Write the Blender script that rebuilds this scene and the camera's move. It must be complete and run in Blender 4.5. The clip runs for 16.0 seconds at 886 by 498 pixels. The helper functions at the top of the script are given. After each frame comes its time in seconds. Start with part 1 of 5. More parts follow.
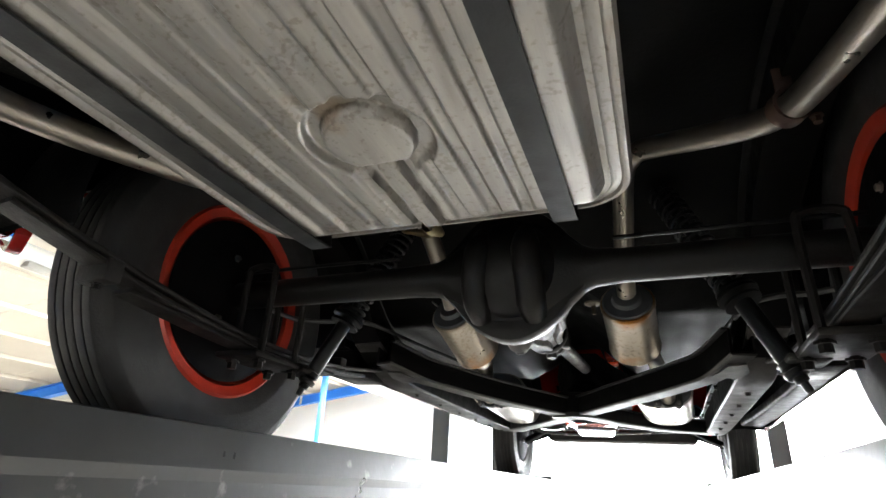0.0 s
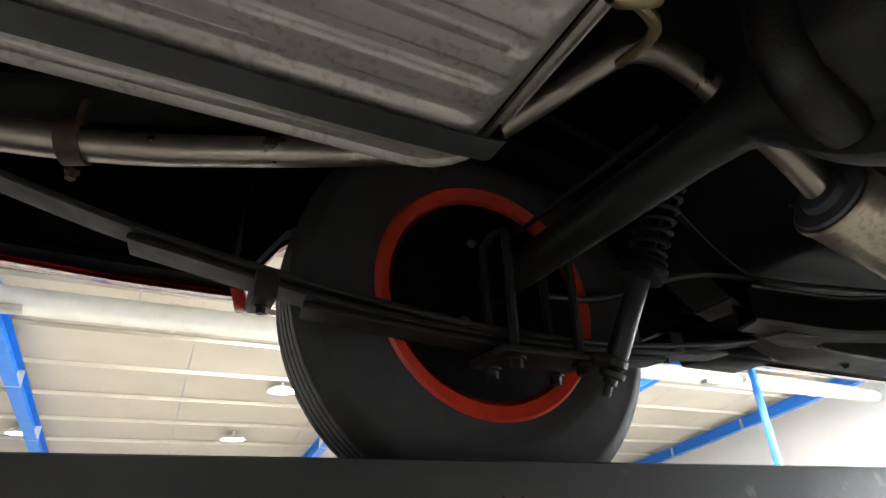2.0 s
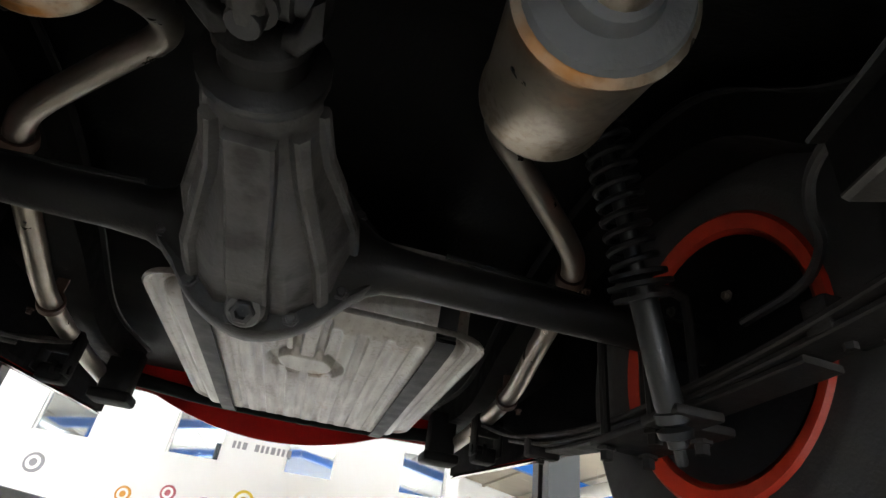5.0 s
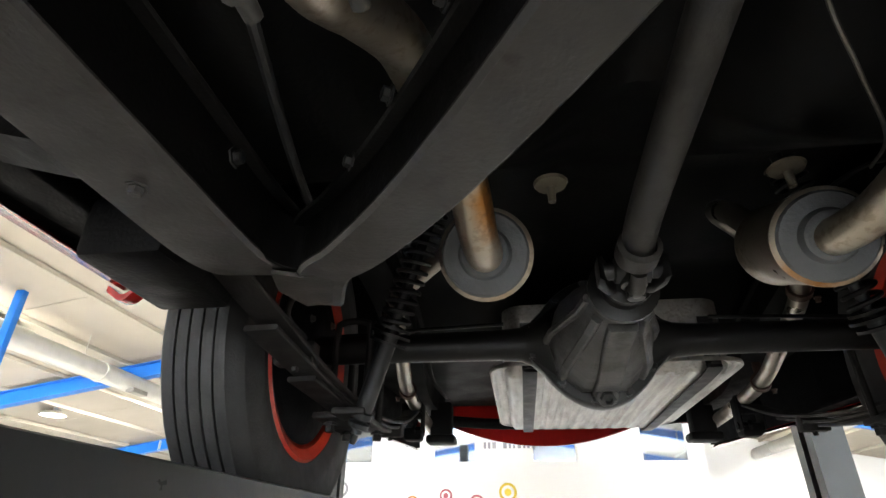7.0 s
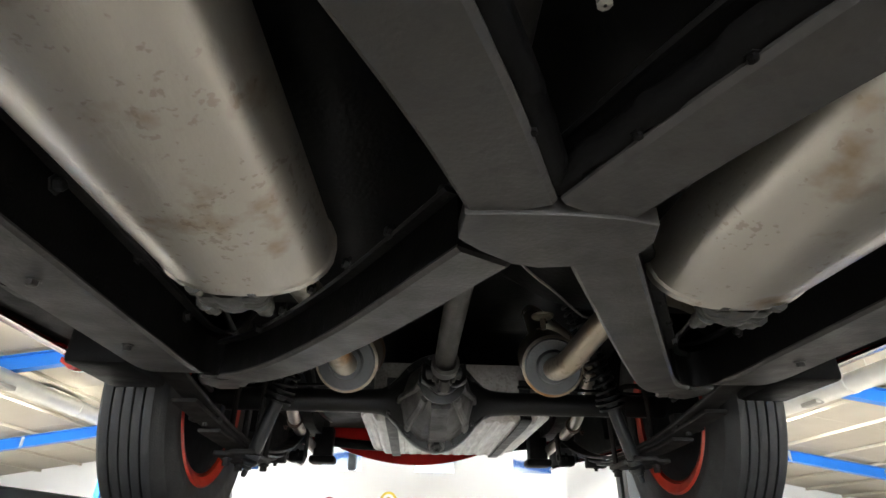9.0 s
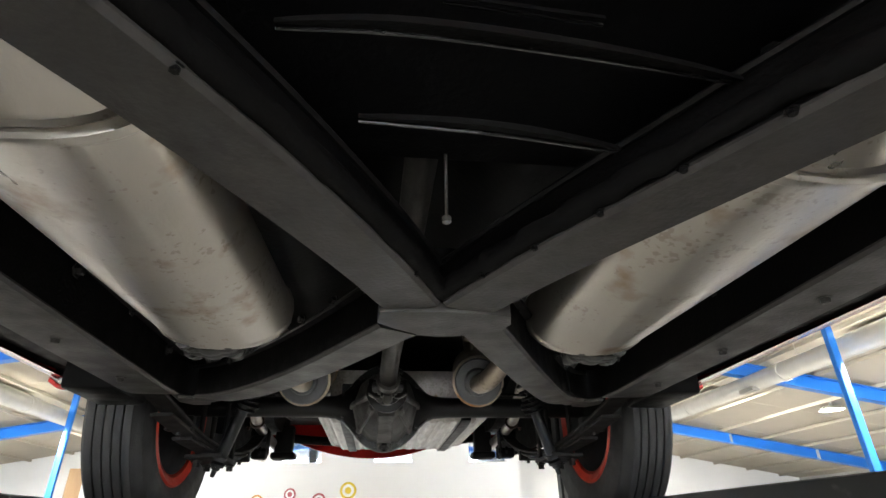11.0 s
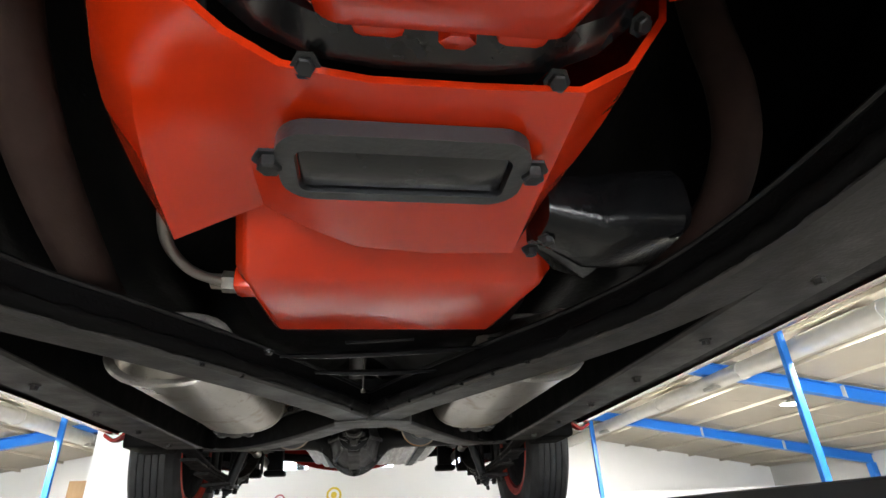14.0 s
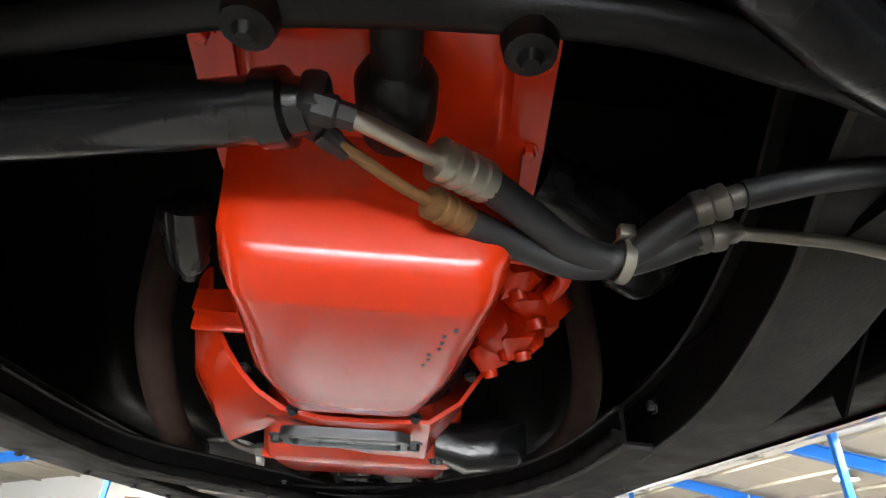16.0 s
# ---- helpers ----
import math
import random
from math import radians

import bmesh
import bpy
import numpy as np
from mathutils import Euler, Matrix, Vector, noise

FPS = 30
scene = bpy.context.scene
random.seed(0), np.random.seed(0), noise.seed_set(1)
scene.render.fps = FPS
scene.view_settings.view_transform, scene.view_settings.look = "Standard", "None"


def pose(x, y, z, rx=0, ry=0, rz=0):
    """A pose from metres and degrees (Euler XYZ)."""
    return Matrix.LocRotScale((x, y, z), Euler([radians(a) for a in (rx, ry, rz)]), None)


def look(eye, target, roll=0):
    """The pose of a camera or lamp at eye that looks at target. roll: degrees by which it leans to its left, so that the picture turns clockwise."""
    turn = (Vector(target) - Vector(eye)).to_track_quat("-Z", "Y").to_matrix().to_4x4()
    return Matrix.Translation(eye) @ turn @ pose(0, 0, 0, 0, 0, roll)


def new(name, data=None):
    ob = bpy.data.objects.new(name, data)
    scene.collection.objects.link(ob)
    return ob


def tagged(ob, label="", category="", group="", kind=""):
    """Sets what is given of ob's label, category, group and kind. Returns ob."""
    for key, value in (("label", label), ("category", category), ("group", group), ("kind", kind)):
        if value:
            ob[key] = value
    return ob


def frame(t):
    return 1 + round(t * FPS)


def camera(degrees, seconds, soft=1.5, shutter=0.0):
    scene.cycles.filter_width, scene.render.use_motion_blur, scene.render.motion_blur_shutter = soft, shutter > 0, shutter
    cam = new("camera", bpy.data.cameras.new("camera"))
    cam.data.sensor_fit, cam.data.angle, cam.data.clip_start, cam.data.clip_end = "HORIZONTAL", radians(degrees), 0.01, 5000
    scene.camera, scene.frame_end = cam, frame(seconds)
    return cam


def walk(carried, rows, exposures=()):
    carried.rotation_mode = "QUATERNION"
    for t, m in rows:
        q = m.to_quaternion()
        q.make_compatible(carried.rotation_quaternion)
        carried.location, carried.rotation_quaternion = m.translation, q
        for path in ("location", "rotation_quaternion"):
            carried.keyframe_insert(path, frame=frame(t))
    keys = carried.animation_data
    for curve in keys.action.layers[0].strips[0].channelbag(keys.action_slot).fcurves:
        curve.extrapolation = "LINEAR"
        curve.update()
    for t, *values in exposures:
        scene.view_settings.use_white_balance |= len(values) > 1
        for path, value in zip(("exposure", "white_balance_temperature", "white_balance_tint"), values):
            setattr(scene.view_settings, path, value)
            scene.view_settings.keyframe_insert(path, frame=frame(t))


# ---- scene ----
cam = camera(78.4, 16.0)
PATH = [
    (0, (0.243, -0.852, 0.044), (-0.437, 0.851, 0.842), 3.2),
    (0.5, (0.296, -0.819, 0.043), (-0.605, 0.819, 0.754), 3.0),
    (1, (0.214, -0.711, 0.067), (-0.822, 0.844, 0.781), 0.1),
    (1.5, (0.089, -0.617, 0.038), (-1.095, 0.762, 0.872), -4.7),
    (2, (0.128, -0.41, 0.052), (-1.46, 0.403, 0.955), -2.1),
    (2.5, (0.11, -0.21, -0.035), (-1.489, 0.099, 1.126), -0.7),
    (3, (0.06, 0.046, -0.002), (-1.518, -0.237, 1.194), 6.2),
    (3.5, (0.027, 0.293, 0.043), (-1.412, -0.6, 1.108), 8.5),
    (4, (-0.011, 0.435, 0.048), (-1.136, -0.851, 1.088), 7.6),
    (4.5, (-0.047, 0.536, 0.068), (-0.835, -0.94, 1.165), 8.3),
    (5, (-0.076, 0.676, 0.064), (-0.386, -1.001, 1.109), 8.6),
    (5.2, (-0.067, 0.736, 0.058), (-0.208, -0.971, 1.091), 7.1),
    (7.5, (0.216, 1.159, 0.068), (0.463, -0.595, 0.996), 0.5),
    (8, (0.221, 1.227, 0.097), (0.276, -0.536, 1.038), -0.7),
    (8.5, (0.136, 1.380, 0.084), (0.138, -0.364, 1.064), 0.5),
    (9, (0.077, 1.513, 0.074), (-0.006, -0.244, 1.026), 0.6),
    (9.2, (0.055, 1.547, 0.070), (-0.039, -0.213, 1.015), 0.7),
    (11.5, (0.044, 1.772, 0.074), (-0.236, 0.015, 0.987), -1.5),
    (12, (0.030, 1.829, 0.056), (-0.298, 0.091, 0.991), -1.6),
    (12.5, (-0.047, 1.970, 0.064), (-0.297, 0.211, 0.983), 0.4),
    (13, (-0.096, 2.114, 0.072), (-0.336, 0.360, 1.004), 0.5),
    (13.5, (-0.050, 2.211, 0.089), (-0.333, 0.467, 1.028), -0.9),
    (14, (-0.012, 2.284, 0.098), (-0.284, 0.521, 1.001), -2.8),
    (14.5, (-0.039, 2.392, 0.123), (-0.195, 0.619, 1.036), -2.4),
    (15, (-0.092, 2.554, 0.133), (-0.158, 0.805, 1.101), 1.1),
    (15.5, (-0.126, 2.669, 0.166), (-0.164, 0.936, 1.163), 3.4),
    (16, (-0.120, 2.754, 0.186), (-0.200, 1.026, 1.190), 3.2),
]
EXPOSURES = [(0.0, 0.6), (0.5, 0.2), (1.5, 0.05), (2.0, 0.1), (2.5, 0.25), (3.0, 0.25), (3.5, 0.3), (4.0, 0.1), (4.5, 0.0), (5.0, 0.1), (7.5, 0.4), (8.5, 0.4), (9.0, 0.25), (11.5, 0.0), (12.5, -0.1), (14.5, -0.25), (16.0, 0.0)]
walk(cam, [(t, look(eye, target, roll)) for t, eye, target, roll in PATH], EXPOSURES)
LAMP_W, DOOR_W = 760.0, 1750.0

# ---- light and world ----
world = bpy.data.worlds.new("world")
scene.world = world
world.use_nodes = True
wn = world.node_tree.nodes
sky = wn.new("ShaderNodeTexSky")
sky.sky_type, sky.sun_disc = "NISHITA", False
sky.sun_elevation, sky.sun_rotation = radians(40), radians(20)
world.node_tree.links.new(sky.outputs[0], wn["Background"].inputs[0])
wn["Background"].inputs[1].default_value = 0.1


# ---- materials ----
def pmat(name, col, col2=None, rough=0.5, rough2=None, metal=0.0, scale=30.0, fine=220.0, bump=0.15, stretch=(1, 1, 1), spots=None, spot_scale=9.0, spot_at=0.62, coat=0.0, spec=0.5, pits=None, pit_scale=45.0, pit_at=0.7):
    """A surface with two scales of variation, fine relief and optional stains."""
    m = bpy.data.materials.new(name)
    m.use_nodes = True
    nt = m.node_tree
    n, l = nt.nodes, nt.links
    p = n["Principled BSDF"]
    tc = n.new("ShaderNodeTexCoord")
    mp = n.new("ShaderNodeMapping")
    mp.inputs["Scale"].default_value = stretch
    l.new(tc.outputs["Object"], mp.inputs["Vector"])
    big = n.new("ShaderNodeTexNoise")
    big.inputs["Scale"].default_value, big.inputs["Detail"].default_value = scale, 5
    small = n.new("ShaderNodeTexNoise")
    small.inputs["Scale"].default_value, small.inputs["Detail"].default_value = fine, 3
    for t in (big, small):
        l.new(mp.outputs[0], t.inputs["Vector"])
    mix = n.new("ShaderNodeMixRGB")
    mix.inputs[1].default_value = (*col, 1)
    mix.inputs[2].default_value = (*(col2 or [c * 0.7 for c in col]), 1)
    l.new(big.outputs[0], mix.inputs[0])
    last = mix.outputs[0]
    if spots:
        sp = n.new("ShaderNodeTexNoise")
        sp.inputs["Scale"].default_value, sp.inputs["Detail"].default_value = spot_scale, 6
        l.new(tc.outputs["Object"], sp.inputs["Vector"])
        ramp = n.new("ShaderNodeValToRGB")
        ramp.color_ramp.elements[0].position, ramp.color_ramp.elements[1].position = spot_at, spot_at + 0.1
        l.new(sp.outputs[0], ramp.inputs[0])
        mix2 = n.new("ShaderNodeMixRGB")
        mix2.inputs[2].default_value = (*spots, 1)
        l.new(ramp.outputs[0], mix2.inputs[0])
        l.new(last, mix2.inputs[1])
        last = mix2.outputs[0]
    if pits:
        pt = n.new("ShaderNodeTexNoise")
        pt.inputs["Scale"].default_value, pt.inputs["Detail"].default_value = pit_scale, 2
        gate = n.new("ShaderNodeTexNoise")
        gate.inputs["Scale"].default_value, gate.inputs["Detail"].default_value = pit_scale / 9, 2
        for t in (pt, gate):
            l.new(tc.outputs["Object"], t.inputs["Vector"])
        add = n.new("ShaderNodeMath")
        add.operation = "MULTIPLY_ADD"
        l.new(gate.outputs[0], add.inputs[0])
        add.inputs[1].default_value = 0.6
        l.new(pt.outputs[0], add.inputs[2])
        ramp2 = n.new("ShaderNodeValToRGB")
        ramp2.color_ramp.elements[0].position, ramp2.color_ramp.elements[1].position = pit_at + 0.16, pit_at + 0.3
        ramp2.color_ramp.elements[1].color = (0.36, 0.36, 0.36, 1)
        l.new(add.outputs[0], ramp2.inputs[0])
        mix3 = n.new("ShaderNodeMixRGB")
        mix3.inputs[2].default_value = (*pits, 1)
        l.new(ramp2.outputs[0], mix3.inputs[0])
        l.new(last, mix3.inputs[1])
        last = mix3.outputs[0]
    l.new(last, p.inputs["Base Color"])
    mr = n.new("ShaderNodeMapRange")
    mr.inputs[3].default_value, mr.inputs[4].default_value = rough, rough2 or min(1, rough + 0.18)
    mr.inputs[1].default_value, mr.inputs[2].default_value = 0.3, 0.7
    l.new(big.outputs[0], mr.inputs[0])
    l.new(mr.outputs[0], p.inputs["Roughness"])
    p.inputs["Metallic"].default_value = metal
    p.inputs["Coat Weight"].default_value = coat
    p.inputs["Specular IOR Level"].default_value = spec
    p.inputs["Coat Roughness"].default_value = 0.12
    b = n.new("ShaderNodeBump")
    b.inputs["Strength"].default_value, b.inputs["Distance"].default_value = bump, 0.002
    l.new(small.outputs[0], b.inputs["Height"])
    l.new(b.outputs[0], p.inputs["Normal"])
    return m


def glow(name, col, strength):
    m = bpy.data.materials.new(name)
    m.use_nodes = True
    p = m.node_tree.nodes["Principled BSDF"]
    p.inputs["Base Color"].default_value = (0.9, 0.9, 0.9, 1)
    p.inputs["Emission Color"].default_value = (*col, 1)
    p.inputs["Emission Strength"].default_value = strength
    return m


# Black taken down near zero so upright webs read as shaded.
BLACK = pmat("chassis_black_paint_shaded", (0.003, 0.003, 0.0032), (0.006, 0.0056, 0.0053), 0.42, 0.62, spots=(0.016, 0.014, 0.013), spot_scale=14, spot_at=0.68, spec=0.04, bump=0.3)
# Coating far darker than its own tone, holding the shade of covered recesses.
UNDER = pmat("shade_dark_underbody_coating", (0.0025, 0.0025, 0.003), (0.005, 0.005, 0.0055), 0.6, 0.85, bump=0.5, fine=140, spec=0.04)
# Paler copy of the chassis black: floor bounce put into the colour.
FRAME = pmat("frame_satin_black_floor_lit", (0.041, 0.038, 0.0355), (0.026, 0.0245, 0.023), 0.42, 0.62, scale=22, spots=(0.02, 0.018, 0.016), spot_scale=40, spot_at=0.66, pits=(0.012, 0.01, 0.009), pit_scale=55, bump=0.3, spec=0.25)
# Floor pan colour likewise lowered to carry the shade under the car.
PAN = pmat("shade_dark_floor_coating", (0.004, 0.0039, 0.0038), (0.0025, 0.0025, 0.0025), 0.42, 0.6, bump=0.4, fine=120, spec=0.08, scale=9)
TANKM = pmat("galvanised_tank_steel", (0.42, 0.4, 0.37), (0.2, 0.19, 0.18), 0.28, 0.5, metal=0.7, scale=12, stretch=(5, 0.6, 5), fine=90, spots=(0.27, 0.22, 0.17), spot_scale=9, spot_at=0.65, pits=(0.1, 0.075, 0.055), pit_scale=130)
STRAP = pmat("strap_dark_grey", (0.022, 0.023, 0.024), (0.014, 0.015, 0.016), 0.45, spec=0.3)
ALU = pmat("aluminised_muffler_steel", (0.5, 0.475, 0.43), (0.31, 0.285, 0.25), 0.26, 0.44, metal=0.85, scale=8, stretch=(1, 0.5, 1), spots=(0.24, 0.18, 0.12), spot_scale=11, spot_at=0.58, pits=(0.13, 0.085, 0.055), pit_scale=130, pit_at=0.77)
RESM = pmat("heat_tinted_resonator_steel", (0.42, 0.38, 0.32), (0.28, 0.23, 0.17), 0.27, 0.42, metal=0.85, scale=9, spots=(0.3, 0.13, 0.03), spot_scale=7, spot_at=0.56, pits=(0.1, 0.06, 0.03), pit_scale=110)
RESD = pmat("dull_grey_end_cap", (0.1, 0.105, 0.112), (0.075, 0.08, 0.085), 0.5, metal=0.2, bump=0.3)
COUP = pmat("dull_cast_coupling", (0.05, 0.049, 0.046), (0.034, 0.033, 0.031), 0.5, 0.65, metal=0.2, bump=0.4, spots=(0.07, 0.045, 0.03), spot_scale=30)
PIPEM = pmat("tailpipe_steel", (0.36, 0.33, 0.29), (0.22, 0.19, 0.16), 0.25, 0.45, metal=0.85, scale=18)
HEADM = pmat("burnt_header_pipe", (0.056, 0.034, 0.028), (0.03, 0.019, 0.016), 0.6, 0.8, metal=0.1, spec=0.12)
RUBBER = pmat("tyre_rubber", (0.0135, 0.0135, 0.0143), (0.019, 0.0186, 0.0182), 0.6, 0.8, bump=0.3)
REDW = pmat("red_wheel_paint", (0.46, 0.035, 0.012), (0.36, 0.022, 0.01), 0.32, coat=0.3)
REDE = pmat("red_engine_enamel", (0.64, 0.034, 0.004), (0.54, 0.026, 0.003), 0.22, 0.27, coat=0.2, scale=4, fine=60, bump=0.06, spots=(0.5, 0.024, 0.005), spot_scale=20, spot_at=0.7, spec=0.42)
REDB = pmat("red_body_lacquer", (0.33, 0.015, 0.012), (0.28, 0.012, 0.012), 0.15, 0.25, coat=0.6, bump=0.02)
CAST = pmat("cast_iron_grey", (0.075, 0.073, 0.071), (0.035, 0.033, 0.032), 0.45, 0.7, metal=0.2, bump=0.5, fine=160, scale=14, spots=(0.02, 0.018, 0.017), spot_scale=22, spot_at=0.56)
# Axle, spring, shock and coil colours are lowered to include the wheel housings' shade.
AXLEM = pmat("axle_satin_black", (0.0055, 0.0053, 0.0053), (0.009, 0.0086, 0.0083), 0.32, 0.5, bump=0.25, spec=0.22)
LEAF = pmat("dull_shaded_leaf_steel", (0.013, 0.0115, 0.011), (0.007, 0.0064, 0.006), 0.5, 0.7, spec=0.15, bump=0.3)
SHOCK = pmat("shock_absorber_shaded_grey", (0.012, 0.0128, 0.0135), (0.008, 0.0086, 0.009), 0.35, metal=0.2, spec=0.3)
COIL = pmat("coil_spring_black", (0.0035, 0.0035, 0.004), (0.005, 0.005, 0.005), 0.4, spec=0.15)
BOLT = pmat("zinc_bolt", (0.24, 0.23, 0.205), (0.13, 0.115, 0.1), 0.35, metal=0.8)
DBOLT = pmat("dark_bolt", (0.03, 0.03, 0.03), None, 0.4, metal=0.5)
CLAMP = pmat("brown_rusted_clamp", (0.05, 0.022, 0.012), (0.03, 0.014, 0.009), 0.65, 0.85, scale=60)
BRASS = pmat("brass_fitting", (0.3, 0.24, 0.13), (0.19, 0.15, 0.09), 0.35, metal=0.8)
PLUGM = pmat("dull_brass_plug", (0.13, 0.11, 0.075), (0.08, 0.068, 0.05), 0.5, 0.65, metal=0.3)
RUST = pmat("rusty_fitting", (0.26, 0.14, 0.05), (0.16, 0.07, 0.025), 0.6, 0.8, metal=0.4, scale=60)
ZINC = pmat("plated_ferrule", (0.46, 0.44, 0.37), (0.33, 0.31, 0.25), 0.3, 0.45, metal=0.85, scale=50)
HOSE = pmat("rubber_hose", (0.02, 0.02, 0.021), None, 0.4)
GLOSSB = pmat("gloss_black_enamel", (0.005, 0.005, 0.0055), (0.009, 0.009, 0.0095), 0.18, 0.3, coat=0.3, spots=(0.04, 0.04, 0.04), spot_scale=60, spot_at=0.76, spec=0.4)
MOUNT = pmat("grey_mount_rubber", (0.026, 0.028, 0.03), (0.018, 0.019, 0.02), 0.28, 0.4, bump=0.2, spec=0.6)
STARTM = pmat("starter_gloss_black", (0.003, 0.003, 0.0033), (0.005, 0.005, 0.0053), 0.16, 0.26, spec=0.3, bump=0.2)
BLUE = pmat("blue_steel_paint", (0.012, 0.17, 0.6), (0.01, 0.145, 0.53), 0.35, 0.5, scale=5, bump=0.03)
CEIL = pmat("white_roof_panel", (0.46, 0.42, 0.345), (0.39, 0.355, 0.29), 0.7, scale=1.2, fine=20, bump=0.05)
WALLM = pmat("white_wall_paint", (0.86, 0.86, 0.84), (0.8, 0.8, 0.78), 0.6, scale=1.5, fine=60, bump=0.05)
GREYW = pmat("grey_wall_panel", (0.5, 0.5, 0.49), (0.44, 0.44, 0.43), 0.6, scale=1.5, fine=60, bump=0.05)
DUCTM = pmat("galvanised_duct", (0.62, 0.61, 0.56), (0.5, 0.49, 0.45), 0.35, 0.5, metal=0.3, scale=6)
FLOORM = pmat("sealed_concrete", (0.34, 0.33, 0.31), (0.27, 0.265, 0.25), 0.3, 0.5, scale=1.3, fine=30, bump=0.05, spots=(0.16, 0.15, 0.14), spot_scale=2.5, spot_at=0.64)
RUNM = pmat("lift_runway_steel", (0.06, 0.062, 0.062), (0.035, 0.037, 0.038), 0.26, 0.45, metal=0.45, scale=9, fine=60, spots=(0.2, 0.2, 0.19), spot_scale=15, spot_at=0.66)
POSTM = pmat("lift_post_grey", (0.06, 0.07, 0.072), (0.045, 0.052, 0.054), 0.35, 0.5, scale=6)
DARK = pmat("dark_interior", (0.02, 0.02, 0.022), None, 0.6)
WOOD = pmat("plain_board", (0.42, 0.27, 0.14), (0.32, 0.2, 0.1), 0.6, scale=6, stretch=(6, 1, 1))
TUBEG = glow("lamp_glow", (1.0, 0.96, 0.88), 40.0)
DAYG = glow("daylight_panel", (0.93, 0.97, 1.0), 16.0)

glass = bpy.data.materials.new("window_glass")
glass.use_nodes = True
gp = glass.node_tree.nodes["Principled BSDF"]
gp.inputs["Base Color"].default_value = (0.42, 0.46, 0.5, 1)
gp.inputs["Roughness"].default_value = 0.03
gp.inputs["Metallic"].default_value = 0.9


def flat(name, col, rough=0.5):
    return pmat(name, col, [c * 0.85 for c in col], rough, bump=0.03)


# ---- mesh helpers ----
def part(name, bm, material, parent=None, label="", smooth=True, angle=38):
    bmesh.ops.recalc_face_normals(bm, faces=bm.faces)
    me = bpy.data.meshes.new(name)
    bm.to_mesh(me)
    bm.free()
    me.materials.append(material)
    if smooth:
        me.shade_smooth()
        me.set_sharp_from_angle(angle=radians(angle))
    ob = new(name, me)
    if parent:
        ob.parent = parent
    if label:
        ob["label"] = label
    return ob


def B():
    return bmesh.new()


def box(bm, x0, x1, y0, y1, z0, z1, bev=0.0, seg=2, m=None):
    r = bmesh.ops.create_cube(bm, size=1)
    vs = r["verts"]
    for v in vs:
        v.co = Vector(((x0 + x1) / 2 + v.co.x * (x1 - x0), (y0 + y1) / 2 + v.co.y * (y1 - y0), (z0 + z1) / 2 + v.co.z * (z1 - z0)))
    if m:
        for v in vs:
            v.co = m @ v.co
    if bev:
        es = list({e for v in vs for e in v.link_edges})
        bmesh.ops.bevel(bm, geom=es, offset=bev, segments=seg, affect="EDGES", profile=0.5)
    return bm


def frames(pts):
    """Points with tangents and a steady side and up."""
    pts = [Vector(p) for p in pts]
    out, up = [], None
    for i, p in enumerate(pts):
        t = (pts[min(i + 1, len(pts) - 1)] - pts[max(i - 1, 0)]).normalized()
        if up is None:
            ref = Vector((0, 0, 1)) if abs(t.z) < 0.9 else Vector((0, 1, 0))
            side = t.cross(ref).normalized()
        else:
            side = t.cross(up).normalized()
        up = side.cross(t).normalized()
        out.append((p, t, side, up))
    return out


def smoothed(pts, n=6):
    """A Catmull-Rom curve through the points."""
    pts = [Vector(p) for p in pts]
    if len(pts) < 3:
        return pts
    full = [2 * pts[0] - pts[1], *pts, 2 * pts[-1] - pts[-2]]
    out = []
    for a, b, c, d in zip(full, full[1:], full[2:], full[3:]):
        for k in range(n):
            t = k / n
            out.append(0.5 * (2 * b + (c - a) * t + (2 * a - 5 * b + 4 * c - d) * t * t + (3 * b - a - 3 * c + d) * t**3))
    return out + [pts[-1]]


def rings(bm, loops, cap=True, closed=True):
    """Skins rings of points."""
    vs = [[bm.verts.new(p) for p in loop] for loop in loops]
    k = len(vs[0])
    for a, b in zip(vs, vs[1:]):
        for i in range(k if closed else k - 1):
            bm.faces.new((a[i], a[(i + 1) % k], b[(i + 1) % k], b[i]))
    if cap and closed:
        bm.faces.new(vs[0][::-1])
        bm.faces.new(vs[-1])
    return bm


def tube(bm, pts, r, seg=14, n=6, cap=True):
    """A round bar or pipe along a curve; r a number or one for each given point."""
    cur = smoothed(pts, n)
    if not isinstance(r, (int, float)):
        k = np.linspace(0, len(r) - 1, len(cur))
        rr = np.interp(k, range(len(r)), r)
    else:
        rr = [r] * len(cur)
    loops = [[p + (s * math.cos(a) + u * math.sin(a)) * float(q) for a in np.linspace(0, 2 * math.pi, seg, endpoint=False)] for (p, t, s, u), q in zip(frames(cur), rr)]
    return rings(bm, loops, cap)


def sweep(bm, pts, prof, n=6, level=True):
    """Sweeps a closed profile of (side, up) along a curve that keeps its up."""
    cur = smoothed(pts, n) if n else [Vector(p) for p in pts]
    loops = []
    for i, p in enumerate(cur):
        t = (cur[min(i + 1, len(cur) - 1)] - cur[max(i - 1, 0)]).normalized()
        side = t.cross(Vector((0, 0, 1))).normalized()
        up = Vector((0, 0, 1)) if level else side.cross(t).normalized()
        loops.append([p + side * a + up * b for a, b in prof])
    return rings(bm, loops)


def lathe(bm, prof, base, axis, seg=32, cap=False):
    """Turns (radius, along) round an axis."""
    axis = Vector(axis).normalized()
    q = axis.to_track_quat("Z", "Y").to_matrix()
    loops = [[Vector(base) + q @ Vector((r * math.cos(a), r * math.sin(a), h)) for a in np.linspace(0, 2 * math.pi, seg, endpoint=False)] for r, h in prof]
    return rings(bm, loops, cap)


